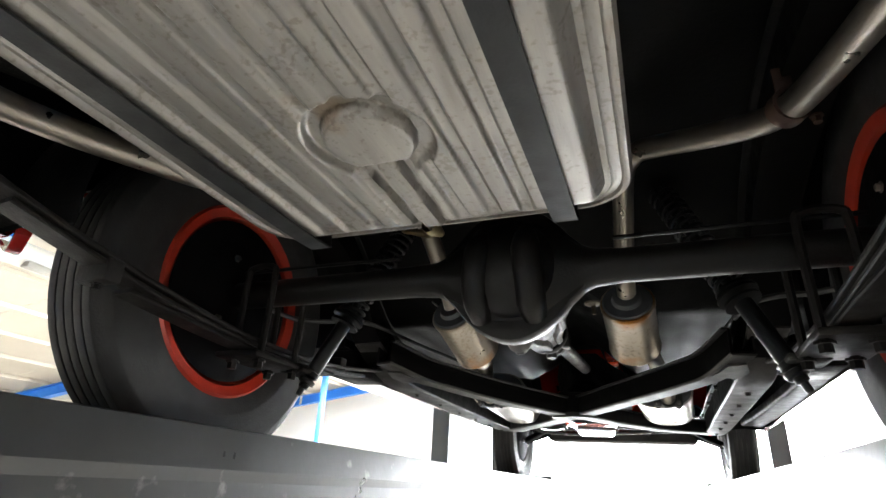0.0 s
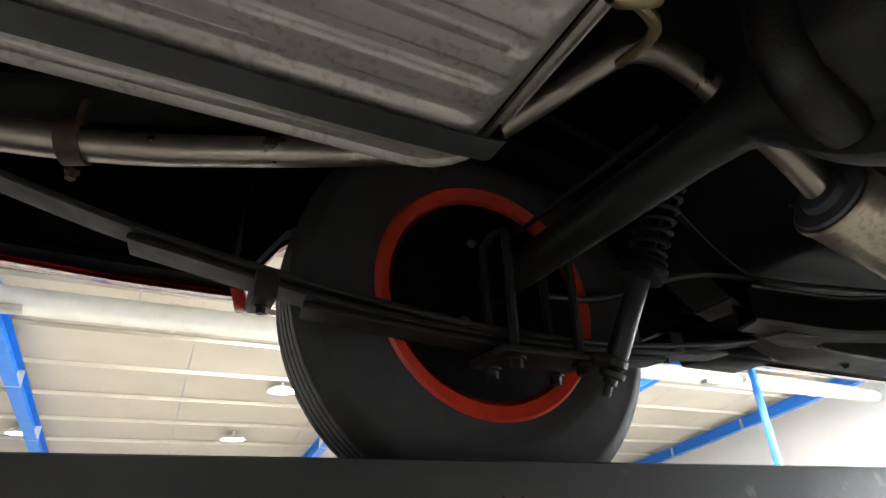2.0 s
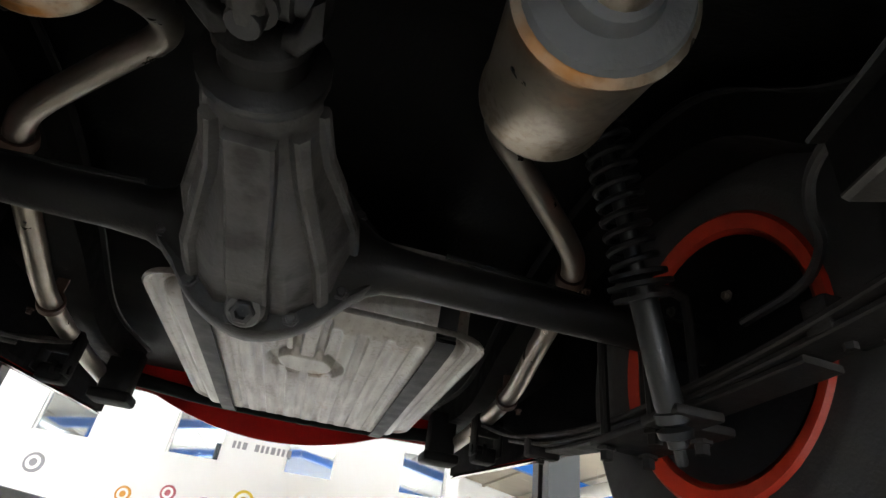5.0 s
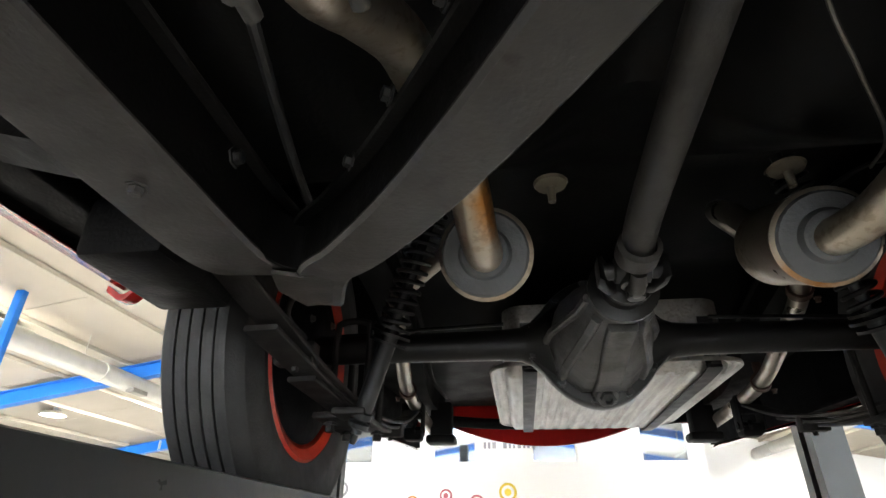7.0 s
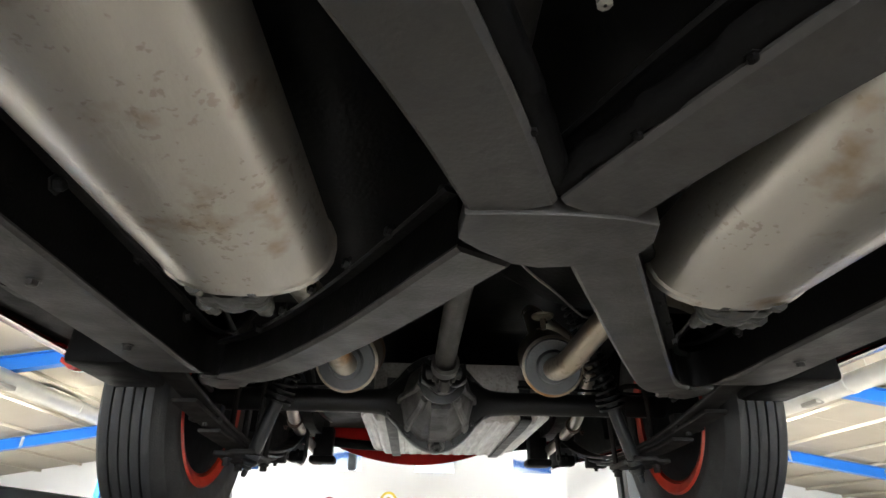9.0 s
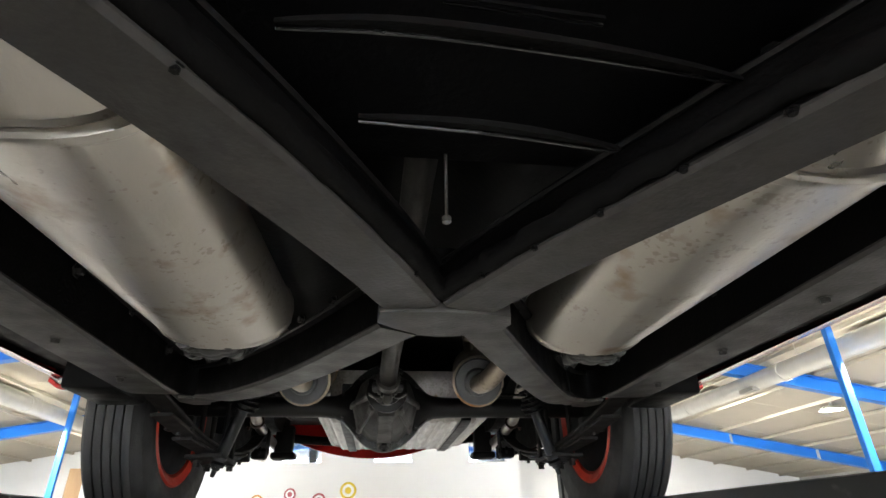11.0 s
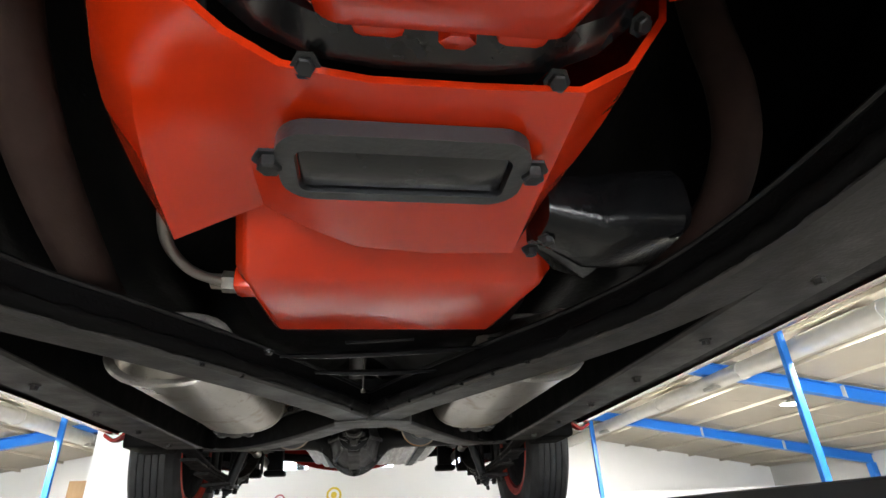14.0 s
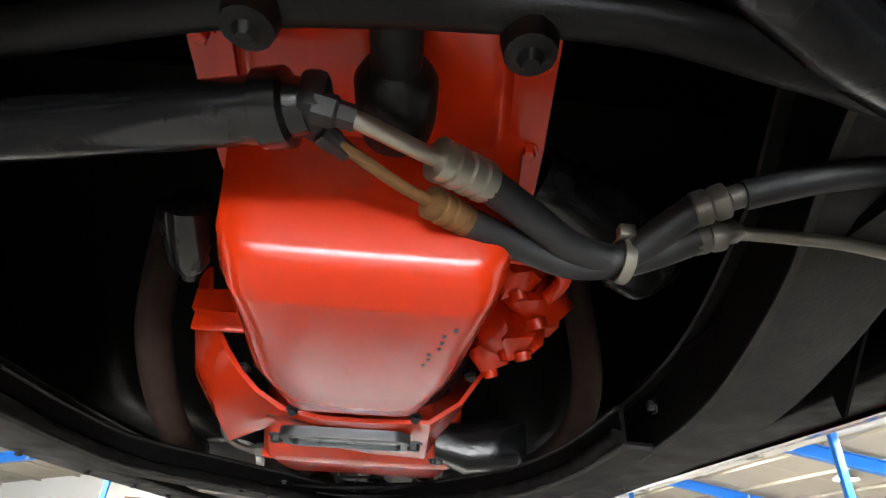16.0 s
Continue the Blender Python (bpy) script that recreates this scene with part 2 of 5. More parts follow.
def rrect(w, h, r, n=4):
    """A rounded rectangle of half sizes w, h as (side, up)."""
    out = []
    for cx, cy, a0 in ((w - r, h - r, 0), (-w + r, h - r, 90), (-w + r, -h + r, 180), (w - r, -h + r, 270)):
        for k in range(n + 1):
            a = radians(a0 + 90 * k / n)
            out.append((cx + r * math.cos(a), cy + r * math.sin(a)))
    return out


def bolt(bm, p, axis, r=0.008, h=0.008):
    lathe(bm, [(r * 1.5, 0), (r * 1.5, h * 0.25), (r, h * 0.25), (r, h), (0.001, h)], p, axis, 6)
    return bm


def unit_bolt():
    b = bmesh.new()
    lathe(b, [(1.5, 0), (1.5, 0.3), (1, 0.3), (1, 1.2), (0.75, 1.35), (0.01, 1.35)], (0, 0, 0), (0, 0, 1), 6)
    bmesh.ops.recalc_face_normals(b, faces=b.faces)
    me = bpy.data.meshes.new("bolt")
    b.to_mesh(me)
    b.free()
    return me


BOLT_MESH = {}


def bolts(name, places, m, parent, r=0.008, shift=(0, 0, 0)):
    """Bolt heads, each a part of its own on one shared mesh; places are (point, axis)."""
    if m.name not in BOLT_MESH:
        BOLT_MESH[m.name] = unit_bolt()
        BOLT_MESH[m.name].materials.append(m)
    for p, ax in places:
        o = new(name, BOLT_MESH[m.name])
        o.parent = parent
        q = Vector(ax).to_track_quat("Z", "Y").to_matrix().to_4x4()
        o.matrix_local = Matrix.Translation(Vector(p) + Vector(shift)) @ q @ Matrix.Diagonal((r, r, r, 1))


def oval(cx, cz, w, h, y, k=28, e=2.4):
    return [Vector((cx + math.copysign(abs(math.cos(a)) ** (2 / e), math.cos(a)) * w, y, cz + math.copysign(abs(math.sin(a)) ** (2 / e), math.sin(a)) * h)) for a in np.linspace(0, 2 * math.pi, k, endpoint=False)]


def thing(name, label, category, at=(0, 0, 0), group="", kind=""):
    ob = new(name)
    ob.location = at
    return tagged(ob, label, category, group, kind)


# ---- hall ----
FZ, EAVE_X, RIDGE, SLOPE, Y0, Y1 = -1.75, 14.5, 3.9, 0.17, -17.0, 14.0


def roof_z(x):
    return RIDGE - SLOPE * abs(x)


fl = B()
box(fl, -15, 15, Y0 - 0.4, Y1 + 0.4, FZ - 0.2, FZ)
tagged(part("floor", fl, FLOORM, smooth=False), "grey sealed concrete workshop floor", "floor", kind="structure")

for sx, nm in ((-1, "wall_west"), (1, "wall_east")):
    b = B()
    box(b, sx * EAVE_X, sx * (EAVE_X + 0.2), Y0, Y1, FZ, roof_z(EAVE_X) + 0.3)
    tagged(part(nm, b, GREYW, smooth=False), "pale grey painted workshop side wall", "wall", kind="structure")
for y, nm in ((Y0, "wall_south"), (Y1, "wall_north")):
    b = B()
    box(b, -EAVE_X, EAVE_X, y - 0.1 if y < 0 else y, y if y < 0 else y + 0.1, FZ, RIDGE + 0.2)
    tagged(part(nm, b, WALLM, smooth=False), "white painted workshop end wall", "wall", kind="structure")

# ceiling of white panels on purlins, one mesh
ce = B()
for sx in (-1, 1):
    x = 0.0
    while x < EAVE_X:
        x2 = min(x + 1.15, EAVE_X + 0.1)
        for k in range(13):
            ya, yb = Y0 + k * 2.4, Y0 + (k + 1) * 2.4 - 0.012
            vs = [(sx * (x + 0.006), ya, roof_z(x)), (sx * (x2 - 0.006), ya, roof_z(x2)), (sx * (x2 - 0.006), yb, roof_z(x2)), (sx * (x + 0.006), yb, roof_z(x))]
            rings(ce, [[Vector(v) for v in vs], [Vector(v) + Vector((0, 0, 0.06)) for v in vs]])
        # purlin under the joint
        sweep(ce, [(sx * x2, Y0, roof_z(x2) - 0.035), (sx * x2, Y1, roof_z(x2) - 0.035)], [(-0.035, -0.035), (0.035, -0.035), (0.035, 0.03), (-0.035, 0.03)], 0)
        x += 1.15
box(ce, -EAVE_X - 0.2, EAVE_X + 0.2, Y0, Y1, RIDGE + 0.12, RIDGE + 0.2)
tagged(part("ceiling", ce, CEIL, smooth=False), "cream white insulated roof panels on purlins", "ceiling", kind="structure")

# blue rafters with stiffener plates
for y in (-12.6, -7.5, -2.4, 2.7, 7.8, 12.9):
    for sx in (-1, 1):
        raf = thing("roof_rafter", "bright blue painted steel roof rafter with pale bolted stiffener plates", "rafter", group="roof rafters", kind="structure")
        b = B()
        pr = [(-0.09, -0.33), (0.09, -0.33), (0.09, -0.315), (0.008, -0.315), (0.008, -0.09), (0.09, -0.09), (0.09, -0.075), (-0.09, -0.075), (-0.09, -0.09), (-0.008, -0.09), (-0.008, -0.315), (-0.09, -0.315)]
        sweep(b, [(sx * 0.01, y, roof_z(0)), (sx * (EAVE_X - 0.02), y, roof_z(EAVE_X) - 0.001)], pr, 0)
        part("beam", b, BLUE, raf, smooth=False)
        for x in (2.0, 4.6, 7.2, 9.4, 11.8):
            b = B()
            box(b, sx * x - 0.009, sx * x + 0.009, y - 0.095, y + 0.095, roof_z(x) - 0.335, roof_z(x) - 0.09)
            part("stiffener_plate", b, DUCTM, raf, "pale galvanised plate", smooth=False)

# columns at the side walls and inner blue posts
def column(x, y, top, w):
    c = B()
    box(c, x - w, x + w, y - w * 0.8, y + w * 0.8, FZ, top, 0.008)
    box(c, x - w * 2, x + w * 2, y - w * 2, y + w * 2, FZ, FZ + 0.02, 0.004)
    return c


for x, ys in ((-6.36, (-13.0, -5.1, 1.9, 9.3)), (6.36, (-10.7, -4.5, 1.9, 9.3))):
    for y in ys:
        tagged(part("blue_post", column(x, y, roof_z(x) - 0.03, 0.055), BLUE), "slim bright blue painted steel roof post on base plate", "post", "roof posts")
for y in (-12.6, -7.5, -2.4, 2.7, 7.8, 12.9):
    for sx in (-1, 1):
        tagged(part("wall_column", column(sx * (EAVE_X - 0.12), y, roof_z(EAVE_X) - 0.3, 0.1), BLUE), "bright blue steel column against the side wall", "column", "wall columns")

# round ducts
for sx in (-1, 1):
    d = thing("air_duct", "long round galvanised ventilation duct hung under the roof", "duct", group="air ducts")
    b = B()
    tube(b, [(sx * 6.62, Y0 + 0.3, 2.3), (sx * 6.62, -2, 2.3), (sx * 6.62, Y1 - 0.3, 2.3)], 0.15, 24, 4)
    for k in range(10):
        y = Y0 + 1.5 + k * 3
        lathe(b, [(0.15, -0.03), (0.162, -0.03), (0.162, 0.03), (0.15, 0.03)], (sx * 6.62, y, 2.3), (0, 1, 0), 24)
    part("tube", b, DUCTM, d)
    for k in range(5):
        y = -12.5 + k * 5.2
        b = B()
        box(b, sx * 6.5 - 0.07, sx * 6.5 + 0.07, y - 0.19, y + 0.19, 2.13, 2.2, 0.006)
        part("air_grille", b, flat("grille_grey_%d" % (k + 5 * (sx > 0)), (0.3, 0.29, 0.26)), d, "small grey air outlet grille")
        b = B()
        tube(b, [(sx * 6.62, y + 1.2, 2.45), (sx * 6.62, y + 1.2, roof_z(6.62) - 0.01)], 0.006, 6)
        part("hanger", b, DUCTM, d)


# lamps
def panel_lamp(x, y):
    z = roof_z(x) - 0.12
    t = thing("ceiling_lamp", "white rectangular ceiling lamp panel switched on", "lamp", (x, y, z), "panel lamps")
    b = B()
    box(b, -0.36, 0.36, -0.66, 0.66, 0.0, 0.06, 0.01)
    box(b, -0.02, 0.02, -0.5, -0.46, 0.06, 0.13)
    box(b, -0.02, 0.02, 0.46, 0.5, 0.06, 0.13)
    part("housing", b, DUCTM, t)
    b = B()
    box(b, -0.33, 0.33, -0.63, 0.63, -0.012, 0.002)
    part("diffuser", b, TUBEG, t, "glowing white diffuser")


def round_lamp(x, y):
    z = roof_z(x) - 0.16
    t = thing("high_bay_lamp", "round flat white high bay lamp switched on under the roof", "lamp", (x, y, z), "high bay lamps")
    b = B()
    lathe(b, [(0.03, 0.17), (0.03, 0.09), (0.14, 0.08), (0.23, 0.03), (0.25, 0.01), (0.25, 0.0), (0.225, 0.0)], (0, 0, 0), (0, 0, 1), 28)
    part("reflector", b, DUCTM, t)
    b = B()
    lathe(b, [(0.225, 0.002), (0.12, -0.008), (0.001, -0.012)], (0, 0, 0), (0, 0, 1), 28)
    part("diffuser", b, TUBEG, t, "glowing white diffuser")


for sx in (-1, 1):
    for y in (-14.5, -9.8, -4.8, 1.0, 6.0, 11.0):
        panel_lamp(sx * 7.3, y)
    for y in (-8.9, -4.5, 1.3, 7.0):
        round_lamp(sx * 9.4, y)
    for y in (-2.6, 0.9):
        round_lamp(sx * 12.0, y)
for y in (-10.3, 8.0):
    round_lamp(-5.2, y), round_lamp(5.2, y)


def area(name, loc, target, sx, sy, power, col=(1, 0.97, 0.92)):
    la = bpy.data.lights.new(name, "AREA")
    la.shape, la.size, la.size_y, la.energy, la.color = "RECTANGLE", sx, sy, power, col
    ob = new(name, la)
    ob.matrix_world = look(loc, target)
    return ob


for sx in (-1, 1):
    for y in (-9.8, -4.8, 1.0, 6.0):
        area("panel_lamp_light", (sx * 7.3, y, roof_z(7.3) - 0.15), (sx * 7.3, y, FZ), 0.66, 1.26, LAMP_W)
area("door_daylight", (0, Y1 - 0.35, 0.6), (0, 0, 0.4), 8.0, 4.2, DOOR_W, (0.95, 0.98, 1.0))

# bright roller door in the far end wall
dr = thing("door_1", "tall bright translucent roller door lit by daylight", "door", (0, Y1 - 0.05, FZ), kind="structure")
for k in range(9):
    b = B()
    box(b, -4.4, 4.4, -0.06, 0.0, 0.02 + k * 0.5, 0.5 + k * 0.5, 0.01)
    part("door_panel", b, DAYG, dr, "translucent daylit panel")

# office box with windows behind the car
OX0, OX1, OY, OZ = -1.55, 3.0, -4.64, 2.6
of = thing("wall_office", "white office wall with a row of small square windows", "wall", (0, OY, FZ), kind="structure")
wx = [-1.42, -0.37, 0.62, 1.68]
WW, WZ0, WZ1 = 0.44, 0.72, 1.1
xs = [OX0] + [v for w in wx for v in (w, w + WW)] + [OX1]
for q in [(OX0, OX1, 0, WZ0 - FZ), (OX0, OX1, WZ1 - FZ, OZ - FZ)] + [(a, c, WZ0 - FZ, WZ1 - FZ) for a, c in zip(xs[::2], xs[1::2])]:
    b = B()
    box(b, q[0], q[1], -0.15, 0, q[2], q[3])
    part("wall_panel", b, WALLM, of, smooth=False)
for q in ((OX0, OX0 + 0.12, -3.0, -0.15, 0, OZ - FZ), (OX1 - 0.12, OX1, -3.0, -0.15, 0, OZ - FZ), (OX0, OX1, -3.12, -3.0, 0, OZ - FZ), (OX0, OX1, -3.12, 0, OZ - FZ + 0.002, OZ - FZ + 0.1)):
    b = B()
    box(b, *q)
    part("box_wall", b, WALLM, of, smooth=False)
b = B()
box(b, OX0 + 0.15, OX1 - 0.15, -0.5, -0.4, 0.05, OZ - FZ - 0.05)
part("dark_room", b, DARK, of, "dark room behind the glass", smooth=False)
for i, w in enumerate(wx):
    b = B()
    box(b, w + 0.012, w + WW - 0.012, -0.06, -0.05, WZ0 - FZ + 0.012, WZ1 - FZ - 0.012)
    part("pane", b, glass, of, "mirrored film window pane", smooth=False)
    for q in ((w, w + 0.014, WZ0, WZ1), (w + WW - 0.014, w + WW, WZ0, WZ1), (w + 0.014, w + WW - 0.014, WZ0, WZ0 + 0.014), (w + 0.014, w + WW - 0.014, WZ1 - 0.014, WZ1)):
        b = B()
        box(b, q[0], q[1], -0.07, -0.03, q[2] - FZ, q[3] - FZ)
        part("window_frame", b, WALLM, of, smooth=False)

# low partition behind
for x0, x1, y, z, nm in ((-14.3, -1.9, -15.5, 0.75, "partition_1"), (3.2, 14.3, -15.5, 0.85, "partition_2")):
    b = B()
    box(b, x0, x1, y - 0.12, y, FZ, z)
    tagged(part(nm, b, WALLM, smooth=False), "white painted low partition wall", "wall", kind="structure")

# round badges and unreadable lettering on the office wall
SIGN = {"y": flat("sign_yellow", (0.8, 0.6, 0.05)), "r": flat("sign_red", (0.5, 0.12, 0.14)), "g": flat("sign_grey", (0.3, 0.3, 0.32)), "o": flat("sign_orange", (0.75, 0.35, 0.05)), "w": WALLM}
for x, z, r, c in ((0.32, 0.45, 0.085, "y"), (0.62, 0.36, 0.07, "r"), (0.92, 0.42, 0.06, "r"), (1.98, 0.48, 0.075, "g"), (1.25, 0.36, 0.06, "o")):
    s = thing("wall_badge", {"y": "round yellow ring badge on the white wall", "r": "round pale red ring badge on the white wall", "g": "round grey ring badge on the white wall", "o": "small orange badge on the white wall"}[c], "sign", (x, OY + 0.002, z), "wall badges")
    b = B()
    lathe(b, [(0.001, 0), (r, 0), (r, 0.012), (r * 0.95, 0.016), (0.001, 0.016)], (0, 0, 0), (0, 1, 0), 28)
    part("disc", b, SIGN[c], s)
    b = B()
    lathe(b, [(r * 0.4, 0.0165), (r * 0.72, 0.0165), (r * 0.72, 0.02), (r * 0.4, 0.02), (r * 0.4, 0.0165)], (0, 0, 0), (0, 1, 0), 28)
    part("ring", b, SIGN["w"], s)
lt = thing("wall_lettering", "line of dark lettering too small to read on the white wall", "sign", (0.3, OY + 0.002, 0.88))
x = -0.27
for w in (0.045, 0.03, 0.03, 0.045, 0.03, 0.03, 0.045, 0.0, 0.045, 0.03, 0.03):
    if w:
        b = B()
        box(b, x, x + w * 0.8, 0, 0.004, -0.03, 0.03)
        part("letter_bar", b, SIGN["g"], lt, smooth=False)
    x += w + 0.012 if w else 0.05
pl = B()
box(pl, 3.35, 3.62, -6.0, -5.6, FZ, 0.78, 0.006)
tagged(part("cardboard_panel", pl, WOOD), "upright tan board leaning beside the office", "board")

# ---- vehicle lift ----
lift = thing("vehicle_lift", "four post vehicle lift with dark steel runways holding the car", "lift", (0, 0, FZ))


def lpart(name, bm, m, label="", smooth=True):
    for v in bm.verts:
        v.co.z -= FZ
    return part(name, bm, m, lift, label, smooth)


RY0, RY1, RI, RO, RT = -1.35, 3.95, 0.485, 0.86, 0.06
for sx in (-1, 1):
    b = B()
    prof = [(RI, 0.12), (RI + 0.012, 0.12), (RI + 0.012, RT), (RO - 0.012, RT), (RO - 0.012, 0.115), (RO, 0.115), (RO, -0.08), (RO - 0.06, -0.08), (RO - 0.06, -0.068), (RI + 0.06, -0.068), (RI + 0.06, -0.08), (RI - 0.006, -0.08), (RI - 0.006, 0.03), (RI - 0.012, 0.05), (RI - 0.004, 0.118)]
    loop = [[Vector((sx * px, y, pz)) for px, pz in prof] for y in (RY0, RY1)]
    rings(b, loop)
    lpart("runway", b, RUNM, "dark steel runway with raised edge", smooth=False)
    b = B()
    box(b, min(sx * 0.5, sx * 0.84), max(sx * 0.5, sx * 0.84), 3.32, 3.36, RT - 0.004, RT + 0.085, 0.006)
    lpart("wheel_stop", b, POSTM, "dark grey wheel stop")
for y, zt in ((RY0 - 0.15, -0.075), (RY1 + 0.1, -0.04)):
    b = B()
    box(b, -1.2, 1.2, y - 0.07, y + 0.07, zt - 0.13, zt, 0.01)
    lpart("cross_beam", b, POSTM)
for sx in (-1, 1):
    for y in (-1.46, RY1 + 0.1):
        b = B()
        x = sx * 1.06
        pr = [(u * 0.72, v * 0.72) for u, v in ((-0.11, -0.09), (0.11, -0.09), (0.11, 0.09), (0.03, 0.09), (0.03, 0.075), (0.095, 0.075), (0.095, -0.075), (-0.095, -0.075), (-0.095, 0.075), (-0.03, 0.075), (-0.03, 0.09), (-0.11, 0.09))]
        rings(b, [[Vector((x - sx * v, y + u, z)) for u, v in pr] for z in (FZ, 1.35)])
        box(b, x - 0.2, x + 0.2, y - 0.2, y + 0.2, FZ, FZ + 0.02, 0.004)
        lpart("post", b, POSTM, "dark grey steel lift post", smooth=False)
        b = B()
        tube(b, [(x - sx * 0.03, y, -0.1), (x - sx * 0.03, y, 1.3)], 0.008, 8)
        lpart("lifting_cable", b, BOLT)
b = column(-2.05, 5.2, 1.3, 0.1)
tagged(part("lift_post", b, POSTM), "dark grey post of a neighbouring lift", "post")
# ---- car ----
car = thing("car", "red classic convertible seen from below with black chassis and red wheels", "car")
FRONT = Vector((0, -0.17, 0.05))


def cp(name, bm, m, parent=None, label="", smooth=True, angle=38):
    return part(name, bm, m, parent or car, label, smooth, angle)


def fp(name, bm, m, parent=None, label="", smooth=True, angle=38):
    """A part of the chassis ahead of the rear axle, laid out from its own datum."""
    bmesh.ops.translate(bm, verts=bm.verts, vec=FRONT)
    return part(name, bm, m, parent or car, label, smooth, angle)


WX, WYR, WYF, R, WZ = 0.655, 0.05, 2.85, 0.335, 0.395


def wheel(sx, y, front=False):
    """Steel wheel with a ribbed cross-ply tyre; inner side towards the car's middle."""
    c = (sx * WX, y, WZ)
    ax = (sx, 0, 0)
    slim = 0.84

    def turned(b, prof, *rest):
        return lathe(b, [(r, a * slim) for r, a in prof], *rest)

    b = B()
    turned(b, [(0.184, -0.066), (0.204, -0.076), (0.211, -0.069), (0.204, -0.06), (0.19, -0.056), (0.186, -0.03), (0.158, 0.0), (0.16, 0.045), (0.185, 0.06), (0.195, 0.07), (0.18, 0.075), (0.15, 0.045), (0.06, 0.03), (0.06, 0.025), (0.14, 0.025), (0.15, -0.02), (0.182, -0.05), (0.184, -0.066)], c, ax, 64)
    w = cp("wheel", b, REDW if not front else POSTM, None, "bright red steel wheel" if not front else "grey steel wheel")
    b = B()
    prof = [(0.2, -0.066), (0.218, -0.075), (0.24, -0.082), (0.245, -0.0835), (0.25, -0.0835), (0.275, -0.086), (0.3, -0.081), (0.304, -0.082), (0.31, -0.081), (0.32, -0.072), (0.328, -0.064)]
    for k in range(5):
        a0 = -0.06 + k * 0.0245
        prof += [(R - 0.0005, a0), (R, a0 + 0.002), (R, a0 + 0.018), (R - 0.0005, a0 + 0.02)]
        if k < 4:
            prof += [(R - 0.008, a0 + 0.0203), (R - 0.008, a0 + 0.0242)]
    prof += [(0.328, 0.064), (0.32, 0.072), (0.3, 0.081), (0.275, 0.086), (0.24, 0.082), (0.218, 0.075), (0.2, 0.066)]
    turned(b, prof, c, ax, 72)
    cp("tyre", b, RUBBER, w, "black ribbed tyre with plain sidewall", angle=30)
    b = B()
    turned(b, [(0.04, -0.065), (0.125, -0.07), (0.138, -0.064), (0.14, -0.01), (0.152, 0.02), (0.15, 0.028), (0.04, 0.03)], c, ax, 44, True)
    cp("brake_drum", b, AXLEM, w, "black brake drum")
    # Plate widened over the red barrel to stand for shade inside the rim.
    b = B()
    turned(b, [(0.05, -0.078), (0.12, -0.076), (0.13, -0.071), (0.168, -0.066), (0.176, -0.06)], c, ax, 40, True)
    bp = cp("backing_plate", b, UNDER, w, "black backing plate widened for the rim's inner shade")
    bolts("backing_bolt", [((c[0] - sx * 0.077, y + 0.09 * math.cos(q), WZ + 0.09 * math.sin(q)), (-sx, 0, 0)) for q in (0.6, 2.1, 3.9, 5.2)], BOLT, w, 0.006)
    return w


for sx in (-1, 1):
    wheel(sx, WYR)
    wheel(sx, WYF, True)

# fuel tank
TX0, TX1, TY0, TY1, TZ = -0.306, 0.208, -0.93, -0.155, 0.398
TC = -0.035
DX, DY, DR = -0.036, -0.4, 0.052


def ease(a, b, v):
    """Smooth step from 0 at a to 1 at b."""
    t = min(1.0, max(0.0, (v - a) / (b - a)))
    return t * t * (3 - 2 * t)


def tank_low(x, y):
    """Height of the tank's ribbed underside."""
    z = TZ
    u = (x - TC) / 0.046
    f = u - math.floor(u)
    rib = min(1.0, max(0.0, (abs(f - 0.5) - 0.26) * 11))
    e = min((x - TX0), (TX1 - x))
    if e > 0.026:
        z += 0.0075 * rib * min(1, max(0, (min(y - TY0, TY1 - y) - 0.03) / 0.02))
    z += 0.022 * max(0, 1 - e / 0.02) ** 2
    ey = min(y - TY0, TY1 - y)
    z += 0.035 * max(0, 1 - ey / 0.045) ** 2
    d = math.hypot(x - DX, y - DY)
    flat_z, soft = TZ - 0.002, 0.004
    ring_on = ease(DR + 0.026, DR + 0.02, d)
    if y > DY:
        ring_on *= ease(0.022, 0.034, abs(x - DX))
    z += (TZ + 0.014 - z) * ring_on
    z += (flat_z - z) * ease(DR + soft, DR, d)
    if y > DY:
        off = abs(x - DX + (y - DY) * 0.03)
        run = ease(DR * 0.75, DR, y - DY) * ease(TY1 + 0.001, TY1 - 0.03, y)
        z += (TZ + 0.014 - z) * ease(0.03, 0.026, off) * run
        z += (TZ - 0.001 - z) * ease(0.016, 0.012, off) * run
    return z


b = B()
nx, ny = 200, 230
gx = np.linspace(TX0, TX1, nx)
gy = np.linspace(TY0, TY1, ny)


def rounded(x, y, r=0.055):
    """Pulls the tank's square corners in to a round."""
    hx, hy = (TX1 - TX0) / 2 - r, (TY1 - TY0) / 2 - r
    dx, dy = x - (TX0 + TX1) / 2, y - (TY0 + TY1) / 2
    u, v = (abs(dx) - hx) / r, (abs(dy) - hy) / r
    if u <= 0 or v <= 0:
        return x, y
    return (TX0 + TX1) / 2 + math.copysign(hx + r * u * math.sqrt(1 - v * v / 2), dx), (TY0 + TY1) / 2 + math.copysign(hy + r * v * math.sqrt(1 - u * u / 2), dy)


